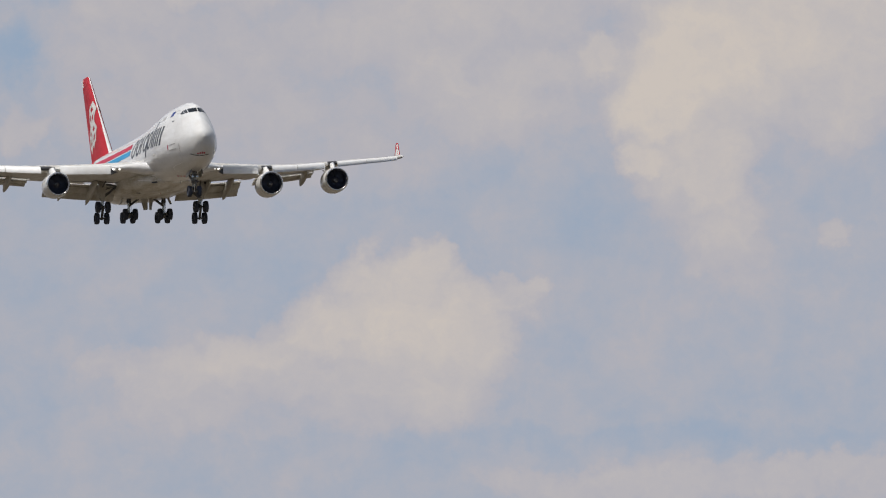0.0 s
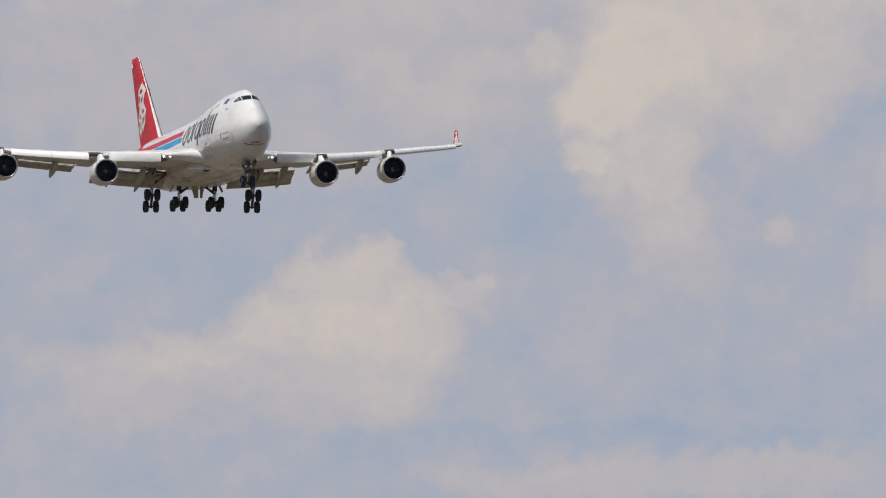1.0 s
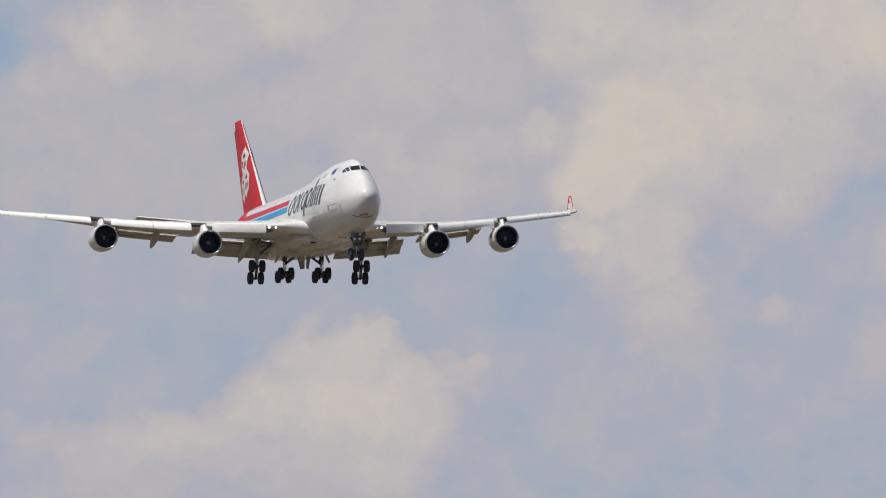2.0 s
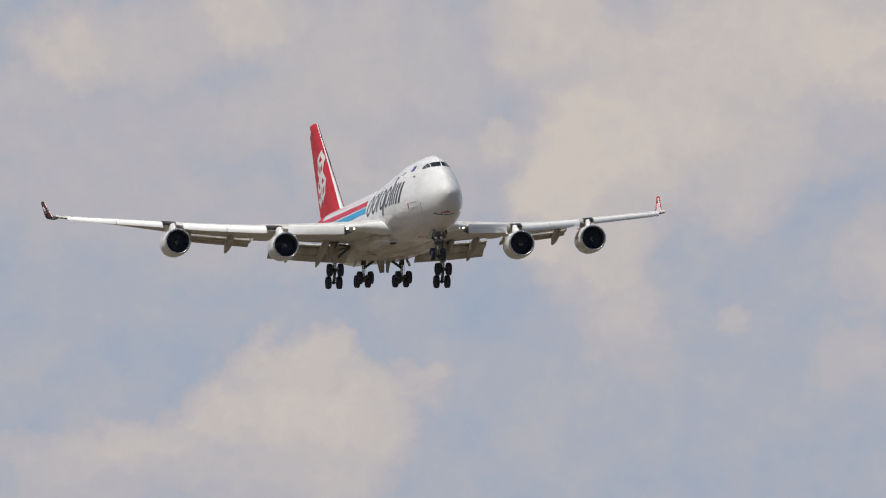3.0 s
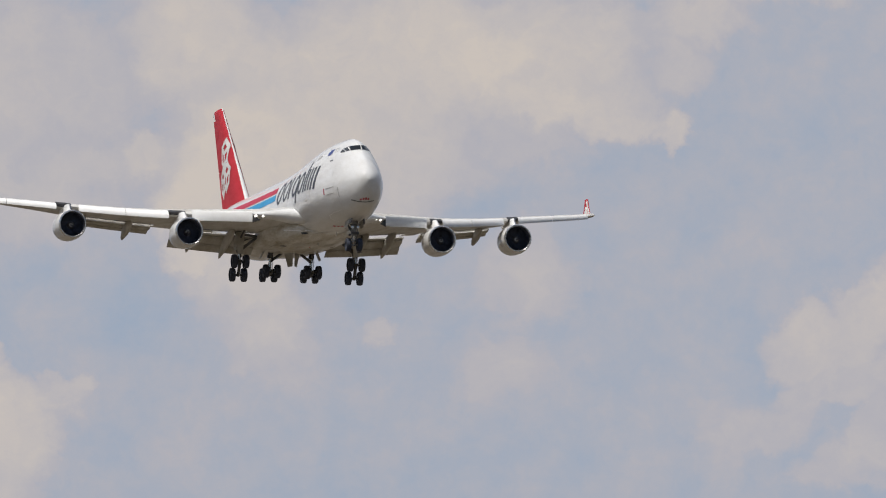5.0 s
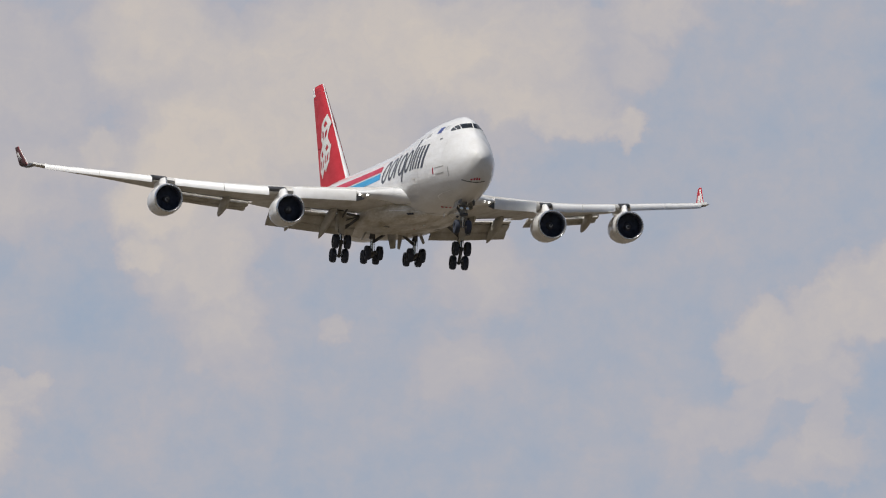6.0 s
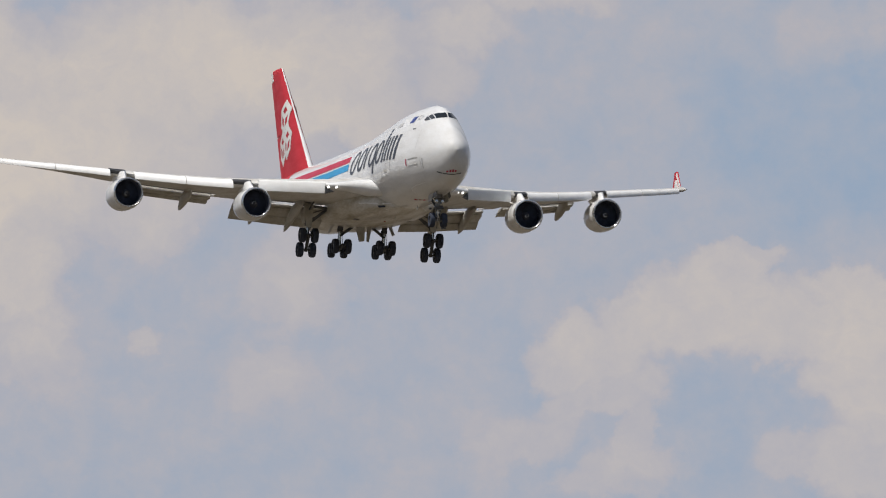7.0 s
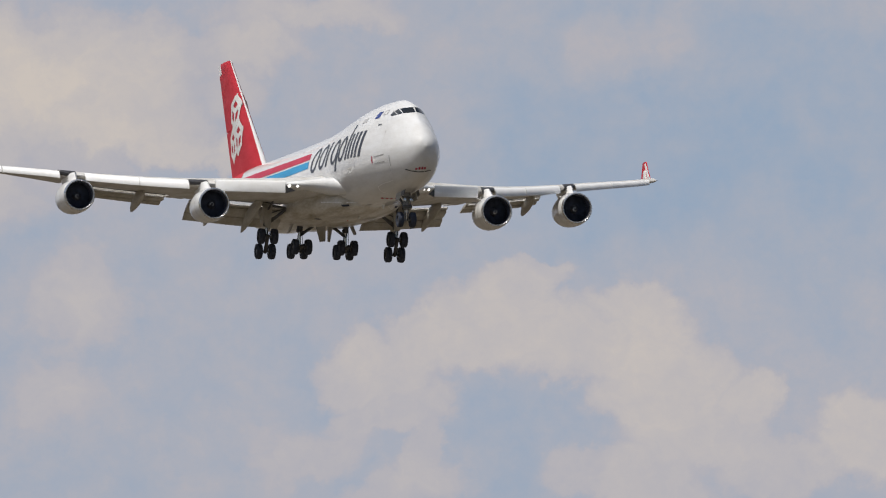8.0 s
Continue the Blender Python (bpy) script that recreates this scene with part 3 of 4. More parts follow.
    part("beacon", m, BEACON, body, "red glass belly beacon")
    return body


def build_fairing():
    """The bulge where the wing meets the body."""
    bm = bmesh.new()
    W = curve([15.5, 17, 19, 22, 28, 36, 41, 44.5], [0.7, 1.6, 2.6, 3.35, 3.95, 3.8, 3.0, 1.4])
    B = curve([15.5, 17, 19, 22, 28, 36, 41, 44.5], [2.3, 2.04, 1.92, 1.92, 2.02, 2.3, 2.55, 2.9])
    T = curve([15.5, 17, 19, 22, 28, 36, 41, 44.5], [2.6, 3.1, 3.7, 4.3, 4.7, 4.3, 3.8, 3.1])
    rings = []
    for k in range(45):
        x = 15.5 + 29 * k / 44
        w, b, t = W(x), B(x), T(x)
        zc = b + (t - b) * 0.6
        ring = []
        for i in range(48):
            a = 2 * math.pi * i / 48
            s, c = math.sin(a), math.cos(a)
            e = 0.72
            ring.append(P(x, w * math.copysign(abs(s) ** e, s), zc + ((t - zc) if c > 0 else (zc - b)) * math.copysign(abs(c) ** e, c)))
        rings.append(ring)
    loft(bm, rings)
    fairing = part("wing_body_fairing", bm, BELLY, airliner, "grey-white belly fairing")

    # shallow marks on the fairing: a point at station x, on the lower half, a in degrees from straight down
    def on_fairing(x, a, out):
        w, b, t = W(x) + out, B(x) - out, T(x)
        zc = b + (t - b) * 0.6
        s, c = math.sin(radians(a)), math.cos(radians(a))
        return P(x, w * math.copysign(abs(s) ** 0.72, s), zc - (zc - b) * abs(c) ** 0.72)

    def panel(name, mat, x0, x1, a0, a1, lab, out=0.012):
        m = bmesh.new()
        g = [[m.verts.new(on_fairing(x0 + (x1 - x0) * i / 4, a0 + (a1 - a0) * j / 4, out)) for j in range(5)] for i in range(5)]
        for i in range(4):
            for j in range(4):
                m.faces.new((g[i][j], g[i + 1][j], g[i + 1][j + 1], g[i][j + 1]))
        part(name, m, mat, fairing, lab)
    for sg in (-1, 1):
        # pale strips in place of gloss reflections along the fairing
        panel("fairing_glint_strip", SLAT, 16.2, 21.8, sg * 80, sg * 82.5, "pale strip that imitates a glint on the belly fairing", 0.02)
        panel("fairing_glint_strip", SLAT, 15.8, 18.2, sg * 44, sg * 46, "pale strip that imitates a glint on the belly fairing", 0.02)
        panel("ram_air_inlet", TYRE, 17.8, 18.7, sg * 60, sg * 72, "dark ram-air inlet")
        panel("outlet_grille", STRUT, 26.4, 27.4, sg * 24, sg * 33, "dark outlet grille")
        panel("access_panel", FLAP, 23.0, 25.2, sg * 8, sg * 22, "grey access panel")
        for x in (18.4, 22.4, 25.8, 29.4):
            panel("panel_seam", SEAM, x, x + 0.05, sg * 1, sg * 62, "thin grey panel seam")
        panel("panel_seam", SEAM, 18.5, 30.5, sg * 40, sg * 40.9, "thin grey panel seam")


# ---- wings ----
SPAN = [3.0, 6.3, 9, 13.1, 17, 20.6, 25, 29.8, 31.4]
lead_z = curve(SPAN, [4.2, 4.36, 4.59, 4.97, 5.49, 6.08, 6.83, 7.64, 7.97])
chord = curve([3.0, 8, 12.2, 20, 31.4], [16.2, 13.5, 11.1, 8.0, 4.0])


def lead_x(y):
    return 19.5 + (y - 3.3) * 0.885


def twist(y):
    return radians(1.5 - 0.09 * y - 0.34 * max(0.0, y - 19))


def wing_point(y, c, h):
    """c: fraction of the chord; h: height over the chord line in metres."""
    L, tw = chord(y), twist(y)
    return (lead_x(y) + c * L, lead_z(y) - c * L * math.tan(tw) + h)


def thick(y, c):
    tc = 0.125 - 0.0014 * y
    return chord(y) * tc * 5 * (0.2969 * math.sqrt(c) - 0.126 * c - 0.3516 * c * c + 0.2843 * c**3 - 0.1036 * c**4)


def wing_ring(y, s, c0, c1, n=14):
    up, dn = [], []
    for i in range(n + 1):
        c = c0 + (c1 - c0) * (1 - math.cos(math.pi * i / n)) / 2
        t = thick(y, c)
        x, z = wing_point(y, c, 0)
        camber = 0.018 * chord(y) * math.sin(math.pi * min(1, c))
        up.append(P(x, s * y, z + t * 0.95 + camber))
        dn.append(P(x, s * y, z - t * 0.85 + camber))
    return up + dn[::-1]


def build_wing(s):
    bm = bmesh.new()
    ys = [2.6 + (31.2 - 2.6) * i / 40 for i in range(41)]
    loft(bm, [wing_ring(y, s, 0.0, 0.76) for y in ys])
    wing = part("wing", bm, GREY, airliner, "swept grey wing with slats and flaps extended")

    def strip(name, mat, y0, y1, c0, c1, lab):
        m = bmesh.new()
        loft(m, [wing_ring(y0 + (y1 - y0) * i / 8, s, c0, c1, 8) for i in range(9)])
        part(name, m, mat, wing, lab)
    strip("aileron", GREY, 11.1, 12.6, 0.762, 0.995, "grey inboard aileron")
    strip("aileron", GREY, 20.5, 30.9, 0.762, 0.995, "grey outboard aileron")

    # leading-edge flaps: curved panels swung forward and down
    CURVED = [(0.35, 0.10), (0.05, 0.06), (-0.35, -0.14), (-0.62, -0.44), (-0.74, -0.78), (-0.72, -0.95), (-0.62, -0.95), (-0.58, -0.74), (-0.46, -0.46), (-0.22, -0.24), (0.1, -0.08), (0.35, 0.0)]
    FLAT = [(0.35, 0.10), (0.05, 0.09), (-0.25, 0.04), (-0.34, -0.08), (-0.32, -0.80), (-0.27, -0.95), (-0.19, -0.92), (-0.2, -0.78), (-0.2, -0.3), (-0.14, -0.14), (0.1, -0.06), (0.35, 0.0)]

    def slat(y0, y1, drop0, drop1, lab, prof=CURVED, mat=SLAT):
        m = bmesh.new()
        rings = []
        for i in range(9):
            f = i / 8
            y = y0 + (y1 - y0) * f
            d = drop0 + (drop1 - drop0) * f
            x, z = wing_point(y, 0.0, 0)
            z += 0.22 * d / 0.8
            rings.append([P(x + px * d, s * y, z + pz * d) for px, pz in prof])
        loft(m, rings)
        part("leading_edge_flap", m, mat, wing, lab)
    slat(6.3, 11.1, 0.98, 0.92, "pale inboard leading-edge flap, extended", FLAT)
    slat(13.0, 16.4, 0.79, 0.73, "pale mid leading-edge flap, extended")
    slat(16.45, 20.2, 0.73, 0.67, "pale mid leading-edge flap, extended")
    slat(22.0, 26.0, 0.61, 0.55, "pale outboard leading-edge flap, extended")
    slat(26.05, 30.3, 0.55, 0.46, "pale outboard leading-edge flap, extended")

    DARK_EDGE = [(0.6, 0.34), (0.1, 0.22), (-0.12, 0.1), (-0.1, -0.06), (0.1, -0.12), (0.3, 0.0), (0.6, 0.2)]
    for ya, yb in ((11.6, 12.97), (20.8, 21.97)):
        m = bmesh.new()
        rings = []
        for i in range(5):
            y = ya + (yb - ya) * i / 4
            x, z = wing_point(y, 0.0, 0)
            rings.append([P(x + px, s * y, z + pz * 1.1) for px, pz in DARK_EDGE])
        loft(m, rings)
        part("dark_leading_edge", m, RIM, wing, "dark leading edge beside the engine pylon")

    # trailing flaps in three stepped panels
    def flap(y0, y1, lab, hang):
        for k, (ca, cb, da, db, th) in enumerate(((0.80, 0.845, 0.0, 0.04, 0.2), (0.838, 0.955, 0.047, 0.085, 0.26), (0.952, 1.02, 0.088, 0.13, 0.15))):
            m = bmesh.new()
            rings = []
            for i in range(7):
                y = y0 + (y1 - y0) * i / 6
                xa, za = wing_point(y, ca, 0)
                xb, zb = wing_point(y, cb, 0)
                za, zb = za - (0.03 if k == 0 else da) * hang, zb - db * hang
                ring = []
                for c, h in ((0, 0), (0.06, 0.5), (0.3, 0.75), (0.7, 0.45), (1, 0.06), (1, -0.06), (0.7, -0.2), (0.3, -0.5), (0.06, -0.45)):
                    ring.append(P(xa + (xb - xa) * c, s * y, za + (zb - za) * c + h * th))
                rings.append(ring)
            loft(m, rings)
            part("flap_panel", m, FLAP, wing, lab)
    flap(3.5, 11.0, "grey-brown inboard flap panel, lowered", 13)
    flap(12.85, 20.3, "grey-brown outboard flap panel, lowered", 5.2)

    # dark strip painted as shade under the trailing edge, bright flap nose below it
    for y0, y1, drop in ((4.2, 10.9, 0.42), (13.0, 20.1, 0.27)):
        m = bmesh.new()
        prev = None
        for i in range(13):
            y = y0 + (y1 - y0) * i / 12
            row = []
            for c in (0.70, 0.73, 0.757):
                x, z = wing_point(y, c, 0)
                row.append(m.verts.new(P(x, s * y, z - thick(y, c) * 0.85 + 0.018 * chord(y) * math.sin(math.pi * c) - 0.02)))
            if prev:
                for k in range(2):
                    m.faces.new((prev[k], row[k], row[k + 1], prev[k + 1]))
            prev = row
        part("flap_shade_strip", m, RIM, wing, "dark strip painted as shade ahead of the lowered flaps")
        # the nose is paler than its flap: sunlight put into the paint
        m = bmesh.new()
        for i in range(6):
            ya, yb = y0 + (y1 - y0) * i / 6, y0 + (y1 - y0) * (i + 1) / 6
            (xa, za), (xb, zb) = wing_point(ya, 0.79, -drop), wing_point(yb, 0.79, -drop)
            tube(m, P(xa, s * ya, za), P(xb, s * yb, zb), 0.06, 0.06, 10)
        part("flap_nose", m, SLAT, wing, "rounded nose of the flap, painted pale as if sunlit")

    # canoe fairings over the flap tracks
    for y, drop in ((6.35, 2.2), (9.3, 1.95), (15.0, 1.42), (18.9, 1.3)):
        m = bmesh.new()
        x0, z0 = wing_point(y, 0.52, -thick(y, 0.52) * 0.8)
        x1 = lead_x(y) + chord(y) * 1.02
        x1, z1 = x1, wing_point(y, 1.02, 0)[1] - drop
        rings = []
        for i in range(17):
            f = i / 16
            bend = f ** 1.7
            x, z = x0 + (x1 - x0) * f, z0 + (z1 - z0) * bend
            r = math.sin(math.pi * min(1, 0.04 + 0.955 * f)) ** 0.6
            rings.append([P(x, s * y + 0.3 * r * math.cos(t), z + (0.62 * r) * math.sin(t)) for t in [2 * math.pi * q / 14 for q in range(14)]])
        loft(m, rings)
        part("flap_track_fairing", m, FLAP, wing, "grey pointed flap track fairing")

    # winglet
    m = bmesh.new()
    rings = []
    for f in (0, 0.12, 0.3, 0.6, 0.9, 1.0):
        x0, L = 46.1 + 2.9 * f, 3.5 - 2.2 * f
        y, z = 31.15 + 0.15 * min(1, f * 8) + 0.35 * f, 7.95 + 2.06 * f
        ring = []
        for c, h in ((0, 0), (0.1, 1), (0.4, 1.1), (0.75, 0.6), (1, 0), (0.75, -0.6), (0.4, -1.1), (0.1, -1)):
            ring.append(P(x0 + c * L, s * (y + h * 0.07), z - h * 0.03 + c * L * 0.09 * (1 - f)))
        rings.append(ring)
    loft(m, rings)
    for f in m.faces:
        f.normal_update()
    m.verts.index_update()
    ring_n = 8
    for f in m.faces:
        ids = [v.index % ring_n for v in f.verts]
        if len(ids) == 4 and set(ids) <= {0, 1, 2, 3, 4}:
            f.material_index = 1
    part("winglet", m, [RED, MAROON], wing, "small swept red winglet")
    m = bmesh.new()
    inner = lambda x, z: P(x, s * (31.3 + 0.17 * (z - 7.95) - 0.1), z)
    plate(m, [inner(47.4, 8.3), inner(48.8, 8.3), inner(49.15, 9.25), inner(48.55, 9.25)], 0.03)
    part("winglet_mark", m, MARK, wing, "white winglet mark")
    m = bmesh.new()
    outer = lambda x, z: P(x, s * (31.3 + 0.17 * (z - 7.95) + 0.1), z)
    plate(m, [outer(47.9, 8.75), outer(48.6, 8.65), outer(49.3, 9.4), outer(48.9, 9.45)], 0.03)
    part("winglet_mark", m, FAINT, wing, "pale winglet mark")
    m = bmesh.new()
    plate(m, [inner(46.15, 8.05), inner(46.75, 8.05), inner(49.2, 9.85), inner(48.85, 9.85)], 0.05)
    part("winglet_edge", m, MARK, wing, "white leading edge of the winglet")
    m = bmesh.new()
    loft(m, [[P(lead_x(30.9) + c * 4.6, s * y, lead_z(30.9) + (y - 30.9) * 0.2 + h + c * 0.22) for c, h in ((0.0, 0), (0.3, 0.12), (0.7, 0.1), (1.05, 0), (0.7, -0.1), (0.3, -0.12))] for y in (30.9, 31.1, 31.25)])
    part("wing_tip", m, SPINNER, wing, "dark wing tip fairing")

    # landing lamps in the wing root
    for y in ((5.45, 6.05) if s < 0 else (5.1, 5.65)):
        m = bmesh.new()
        x, z = wing_point(y, 0.0, 0)
        turn(m, P(x - 0.45, s * y, z - 0.14), [(0.5, 0.085), (0.0, 0.09), (-0.05, 0.075), (-0.07, 0.0)], (-1, 0, 0), 20)
        part("landing_lamp", m, LAMP, wing, "lit white landing lamp")
    # dark plate that stands for the shaded gap beside the inboard leading-edge flap
    m = bmesh.new()
    corner = lambda y, h: P(lead_x(y) - 0.28, s * y, lead_z(y) + h)
    plate(m, [corner(6.28, 0.0), corner(6.28, -0.72), corner(5.6, -0.5), corner(5.95, -0.26)], 0.05)
    part("slat_gap_plate", m, RIM, wing, "dark plate that stands for the shaded gap beside the leading-edge flap")
    m = bmesh.new()
    rings = []
    # front edge, half-height and middle height of the glove from inside the body outwards
    for y, xf, r, zm in ((1.6, 15.2, 0.12, 3.2), (2.2, 15.7, 0.32, 3.42), (2.7, 16.4, 0.55, 3.75), (3.2, 17.3, 0.7, 4.0), (3.8, 18.5, 0.62, 4.18), (4.6, 19.8, 0.46, 4.28), (5.4, 20.8, 0.36, 4.33), (6.25, 21.7, 0.28, 4.4)):
        rings.append([P(xf + (1 - math.cos(t)) * max(1.2, r * 2.6), s * y, zm + r * math.sin(t)) for t in [2 * math.pi * q / 20 for q in range(20)]])
    loft(m, rings)
    part("root_glove", m, WHITE, wing, "white wing-root glove")
    return wing


def build_engine(y, x0, zc):
    s = math.copysign(1, y)
    c = P(x0, y, zc)
    aft = Vector((-1, 0, 0))
    bm = bmesh.new()
    turn(bm, c, [(0.2, 1.31), (0.5, 1.355), (1.0, 1.385), (1.7, 1.40), (2.6, 1.37), (3.4, 1.27), (4.1, 1.12), (4.1, 1.06), (3.4, 1.1)], aft, 56)
    cowl = part("engine_cowl", bm, WHITE, airliner, "pale grey-white engine nacelle")
    bm = bmesh.new()
    turn(bm, c, [(0.21, 1.312), (0.08, 1.285), (0.0, 1.23), (0.0, 1.19), (0.05, 1.14), (0.2, 1.115)], aft, 56)
    part("inlet_lip", bm, METAL, cowl, "polished metal inlet lip")
    bm = bmesh.new()
    turn(bm, c, [(0.2, 1.115), (0.5, 1.11), (1.0, 1.14), (1.35, 1.17)], aft, 56)
    part("inlet_duct", bm, DUCT, cowl, "dark inlet duct")
    bm = bmesh.new()
    turn(bm, c, [(1.5, 1.19), (1.5, 0.0)], aft, 40)
    for k in range(38):
        a = 2 * math.pi * k / 38
        q = []
        for r, tw, w in ((0.36, 0.9, 0.10), (0.8, 0.6, 0.10), (1.16, 0.3, 0.10)):
            e = Vector((0, math.cos(a), math.sin(a)))
            t = Vector((0, -math.sin(a), math.cos(a)))
            for sg in (-1, 1):
                q.append(bm.verts.new(c + aft * (1.22 + sg * 0.12 * math.cos(tw)) + e * r + t * sg * w * math.sin(tw + 0.4)))
        bm.faces.new((q[0], q[1], q[3], q[2]))
        bm.faces.new((q[2], q[3], q[5], q[4]))
    part("fan", bm, FAN, cowl, "dark bladed fan")
    bm = bmesh.new()
    turn(bm, c, [(0.72, 0.0), (0.75, 0.06), (0.9, 0.19), (1.1, 0.32), (1.3, 0.38)], aft, 28)
    part("spinner", bm, SPINNER, cowl, "grey spinner")
    bm = bmesh.new()
    prev = None
    for k in range(22):
        f = k / 21
        a = 1.2 * y + 5.2 * f
        r = 0.04 + 0.13 * f
        ax = 0.73 + r * 0.88 - 0.04
        pts = [bm.verts.new(c + aft * (ax + d * 0.06) + Vector((0, math.cos(a), math.sin(a))) * (r + d * 0.055)) for d in (0, 1)]
        if prev:
            bm.faces.new((prev[0], prev[1], pts[1], pts[0]))
        prev = pts
    part("spinner_spiral", bm, MARK, cowl, "white spiral on the spinner")
    bm = bmesh.new()
    turn(bm, c, [(3.3, 0.92), (4.1, 0.9), (5.0, 0.72), (5.6, 0.58), (5.6, 0.5), (5.3, 0.5)], aft, 36)
    turn(bm, c, [(5.2, 0.38), (5.6, 0.32), (6.3, 0.08), (6.4, 0.0)], aft, 24)
    part("core_exhaust", bm, DULL, cowl, "dull metal core exhaust")
    for at, r in ((1.25, 1.392), (2.75, 1.366)):
        bm = bmesh.new()
        turn(bm, c, [(at, r + 0.004), (at + 0.03, r + 0.008), (at + 0.06, r + 0.004)], aft, 56)
        part("cowl_seam", bm, SEAM, cowl, "thin dark cowl seam")
    # pylon
    bm = bmesh.new()
    ya = abs(y)
    xl, zl = wing_point(ya, 0.0, 0)
    rings = []
    for f in (0, 0.35, 0.7, 1.0):
        xa = x0 + 1.2 + (xl - 0.9 - x0 - 1.2) * f
        xb = x0 + 5.4 + (xl + 3.8 - x0 - 5.4) * f
        za = zc + 1.2 + (zl + 0.1 - zc - 1.2) * f
        zb = zc + 0.7 + (zl - 0.15 - zc - 0.7) * f
        w = 0.30 - 0.02 * f
        ring = []
        for g, h in ((0, 0.0), (0.08, 0.7), (0.3, 1), (0.7, 0.8), (1, 0.1), (1, -0.1), (0.7, -0.8), (0.3, -1), (0.08, -0.7)):
            ring.append(P(xa + (xb - xa) * g, y + w * h, za + (zb - za) * g))
        rings.append(ring)
    loft(bm, rings)
    part("pylon", bm, SLAT, cowl, "grey engine pylon")
    # strake on the inboard side
    bm = bmesh.new()
    e = Vector((0, -s * math.cos(0.75), math.sin(0.75)))
    plate(bm, [c + aft * 1.0 + e * 1.40, c + aft * 1.9 + e * 1.44, c + aft * 1.9 + e * 1.78, c + aft * 1.6 + e * 1.72], 0.04)
    part("strake", bm, SLAT, cowl)


def build_tail():
    bm = bmesh.new()
    le = lambda z: 52.8 + (z - 8.4) * (66.5 - 52.8) / (19.7 - 8.4)
    te = lambda z: 65.1 + (z - 8.4) * (70.75 - 65.1) / (19.7 - 8.4)
    def ring(z, c0, c1, sc=1.0):
        L = te(z) - le(z)
        out = []
        n = 8
        for sg in (1, -1):
            for i in range(n + 1):
                c = c0 + (c1 - c0) * (i / n if sg == 1 else 1 - i / n)
                t = L * 0.058 * 10 * (0.2969 * math.sqrt(c) - 0.126 * c - 0.3516 * c * c + 0.2843 * c**3 - 0.1036 * c**4)
                out.append(P(le(z) + c * L, sg * t * sc, z))
        return out
    edge = lambda z: 0.004 + 0.012 * min(1.0, max(0.0, (15 - z) / 6))
    zs = [7.6, 9, 11, 13, 15, 17, 19, 19.4, 19.55]
    loft(bm, [ring(z, edge(z) + 0.001, 0.70, 0.6 if z == 19.55 else 1) for z in zs])
    fin = part("tail_fin", bm, RED, airliner, "tall red tail fin with white emblem")
    bm = bmesh.new()
    loft(bm, [ring(z, 0.0, edge(z), 0.6 if z == 19.55 else 1) for z in zs])
    part("fin_leading_edge", bm, WHITE, fin, "white leading edge of the fin")
    for za, zb in ((8.6, 13.4), (13.5, 18.55)):
        bm = bmesh.new()
        loft(bm, [ring(za + (zb - za) * i / 6, 0.705, 1.0) for i in range(7)])
        part("rudder", bm, RED, fin, "red rudder half")
    bm = bmesh.new()
    loft(bm, [ring(18.6 + 0.85 * i / 3, 0.72, 1.0) for i in range(4)])
    part("fin_tip_fairing", bm, SLAT, fin, "pale grey rear tip of the fin")
    # fillet at the fin's foot
    bm = bmesh.new()
    loft(bm, [[P(x, w * math.cos(t), 8.35 + h * max(0, math.sin(t)) - 0.3 * max(0, -math.sin(t))) for t in [2 * math.pi * q / 16 for q in range(16)]]
              for x, w, h in ((50.5, 0.08, 0.1), (52, 0.2, 0.3), (53.5, 0.36, 0.7), (55, 0.42, 0.8))])
    part("fin_fillet", bm, WHITE, fin)
    # emblem: three stacked open boxes in white outline
    def on_fin(x, z, sg, out=0.03):
        L = te(z) - le(z)
        c = min(0.98, max(0.02, (x - le(z)) / L))
        t = L * 0.058 * 10 * (0.2969 * math.sqrt(c) - 0.126 * c - 0.3516 * c * c + 0.2843 * c**3 - 0.1036 * c**4)
        return P(x, sg * (t + out), z)
    def stroke(a, b, w, sg):
        m = bmesh.new()
        d = Vector((b[0] - a[0], b[1] - a[1])).normalized() * w
        nn = Vector((-d.y, d.x))
        prev = None
        for i in range(6):
            f = i / 5
            ax, az = a[0] + (b[0] - a[0]) * f + d.x * (2 * f - 1), a[1] + (b[1] - a[1]) * f + d.y * (2 * f - 1)
            q = [m.verts.new(on_fin(ax + nn.x * g, az + nn.y * g, sg)) for g in (-1, 1)]
            if prev:
                m.faces.new((prev[0], prev[1], q[1], q[0]))
            prev = q
        part("emblem_bar", m, MARK, fin, "white emblem bar")
    for sg in (-1, 1):
        w, k = 1.62, 0.25
        for cx, cz in ((62.85, 14.82), (61.35, 12.5), (63.6, 12.1)):
            hexa = [(cx, cz + 1.25), (cx + w * 0.75, cz + 0.55), (cx + w * 0.75, cz - 0.65), (cx, cz - 1.3), (cx - w * 0.75, cz - 0.65), (cx - w * 0.75, cz + 0.55)]
            for i in range(6):
                stroke(hexa[i], hexa[(i + 1) % 6], k, sg)
            stroke((cx, cz), hexa[1], k, sg)
            stroke((cx, cz), hexa[5], k, sg)
            stroke((cx, cz), hexa[3], k, sg)
    # tailplane
    for s in (-1, 1):
        bm = bmesh.new()
        rings = []
        for i in range(9):
            f = i / 8
            y = 1.0 + 10.1 * f
            x0, L = 59.2 + 8.2 * f, 9.0 - 6.4 * f
            z = 7.4 + y * 0.18
            ring = []
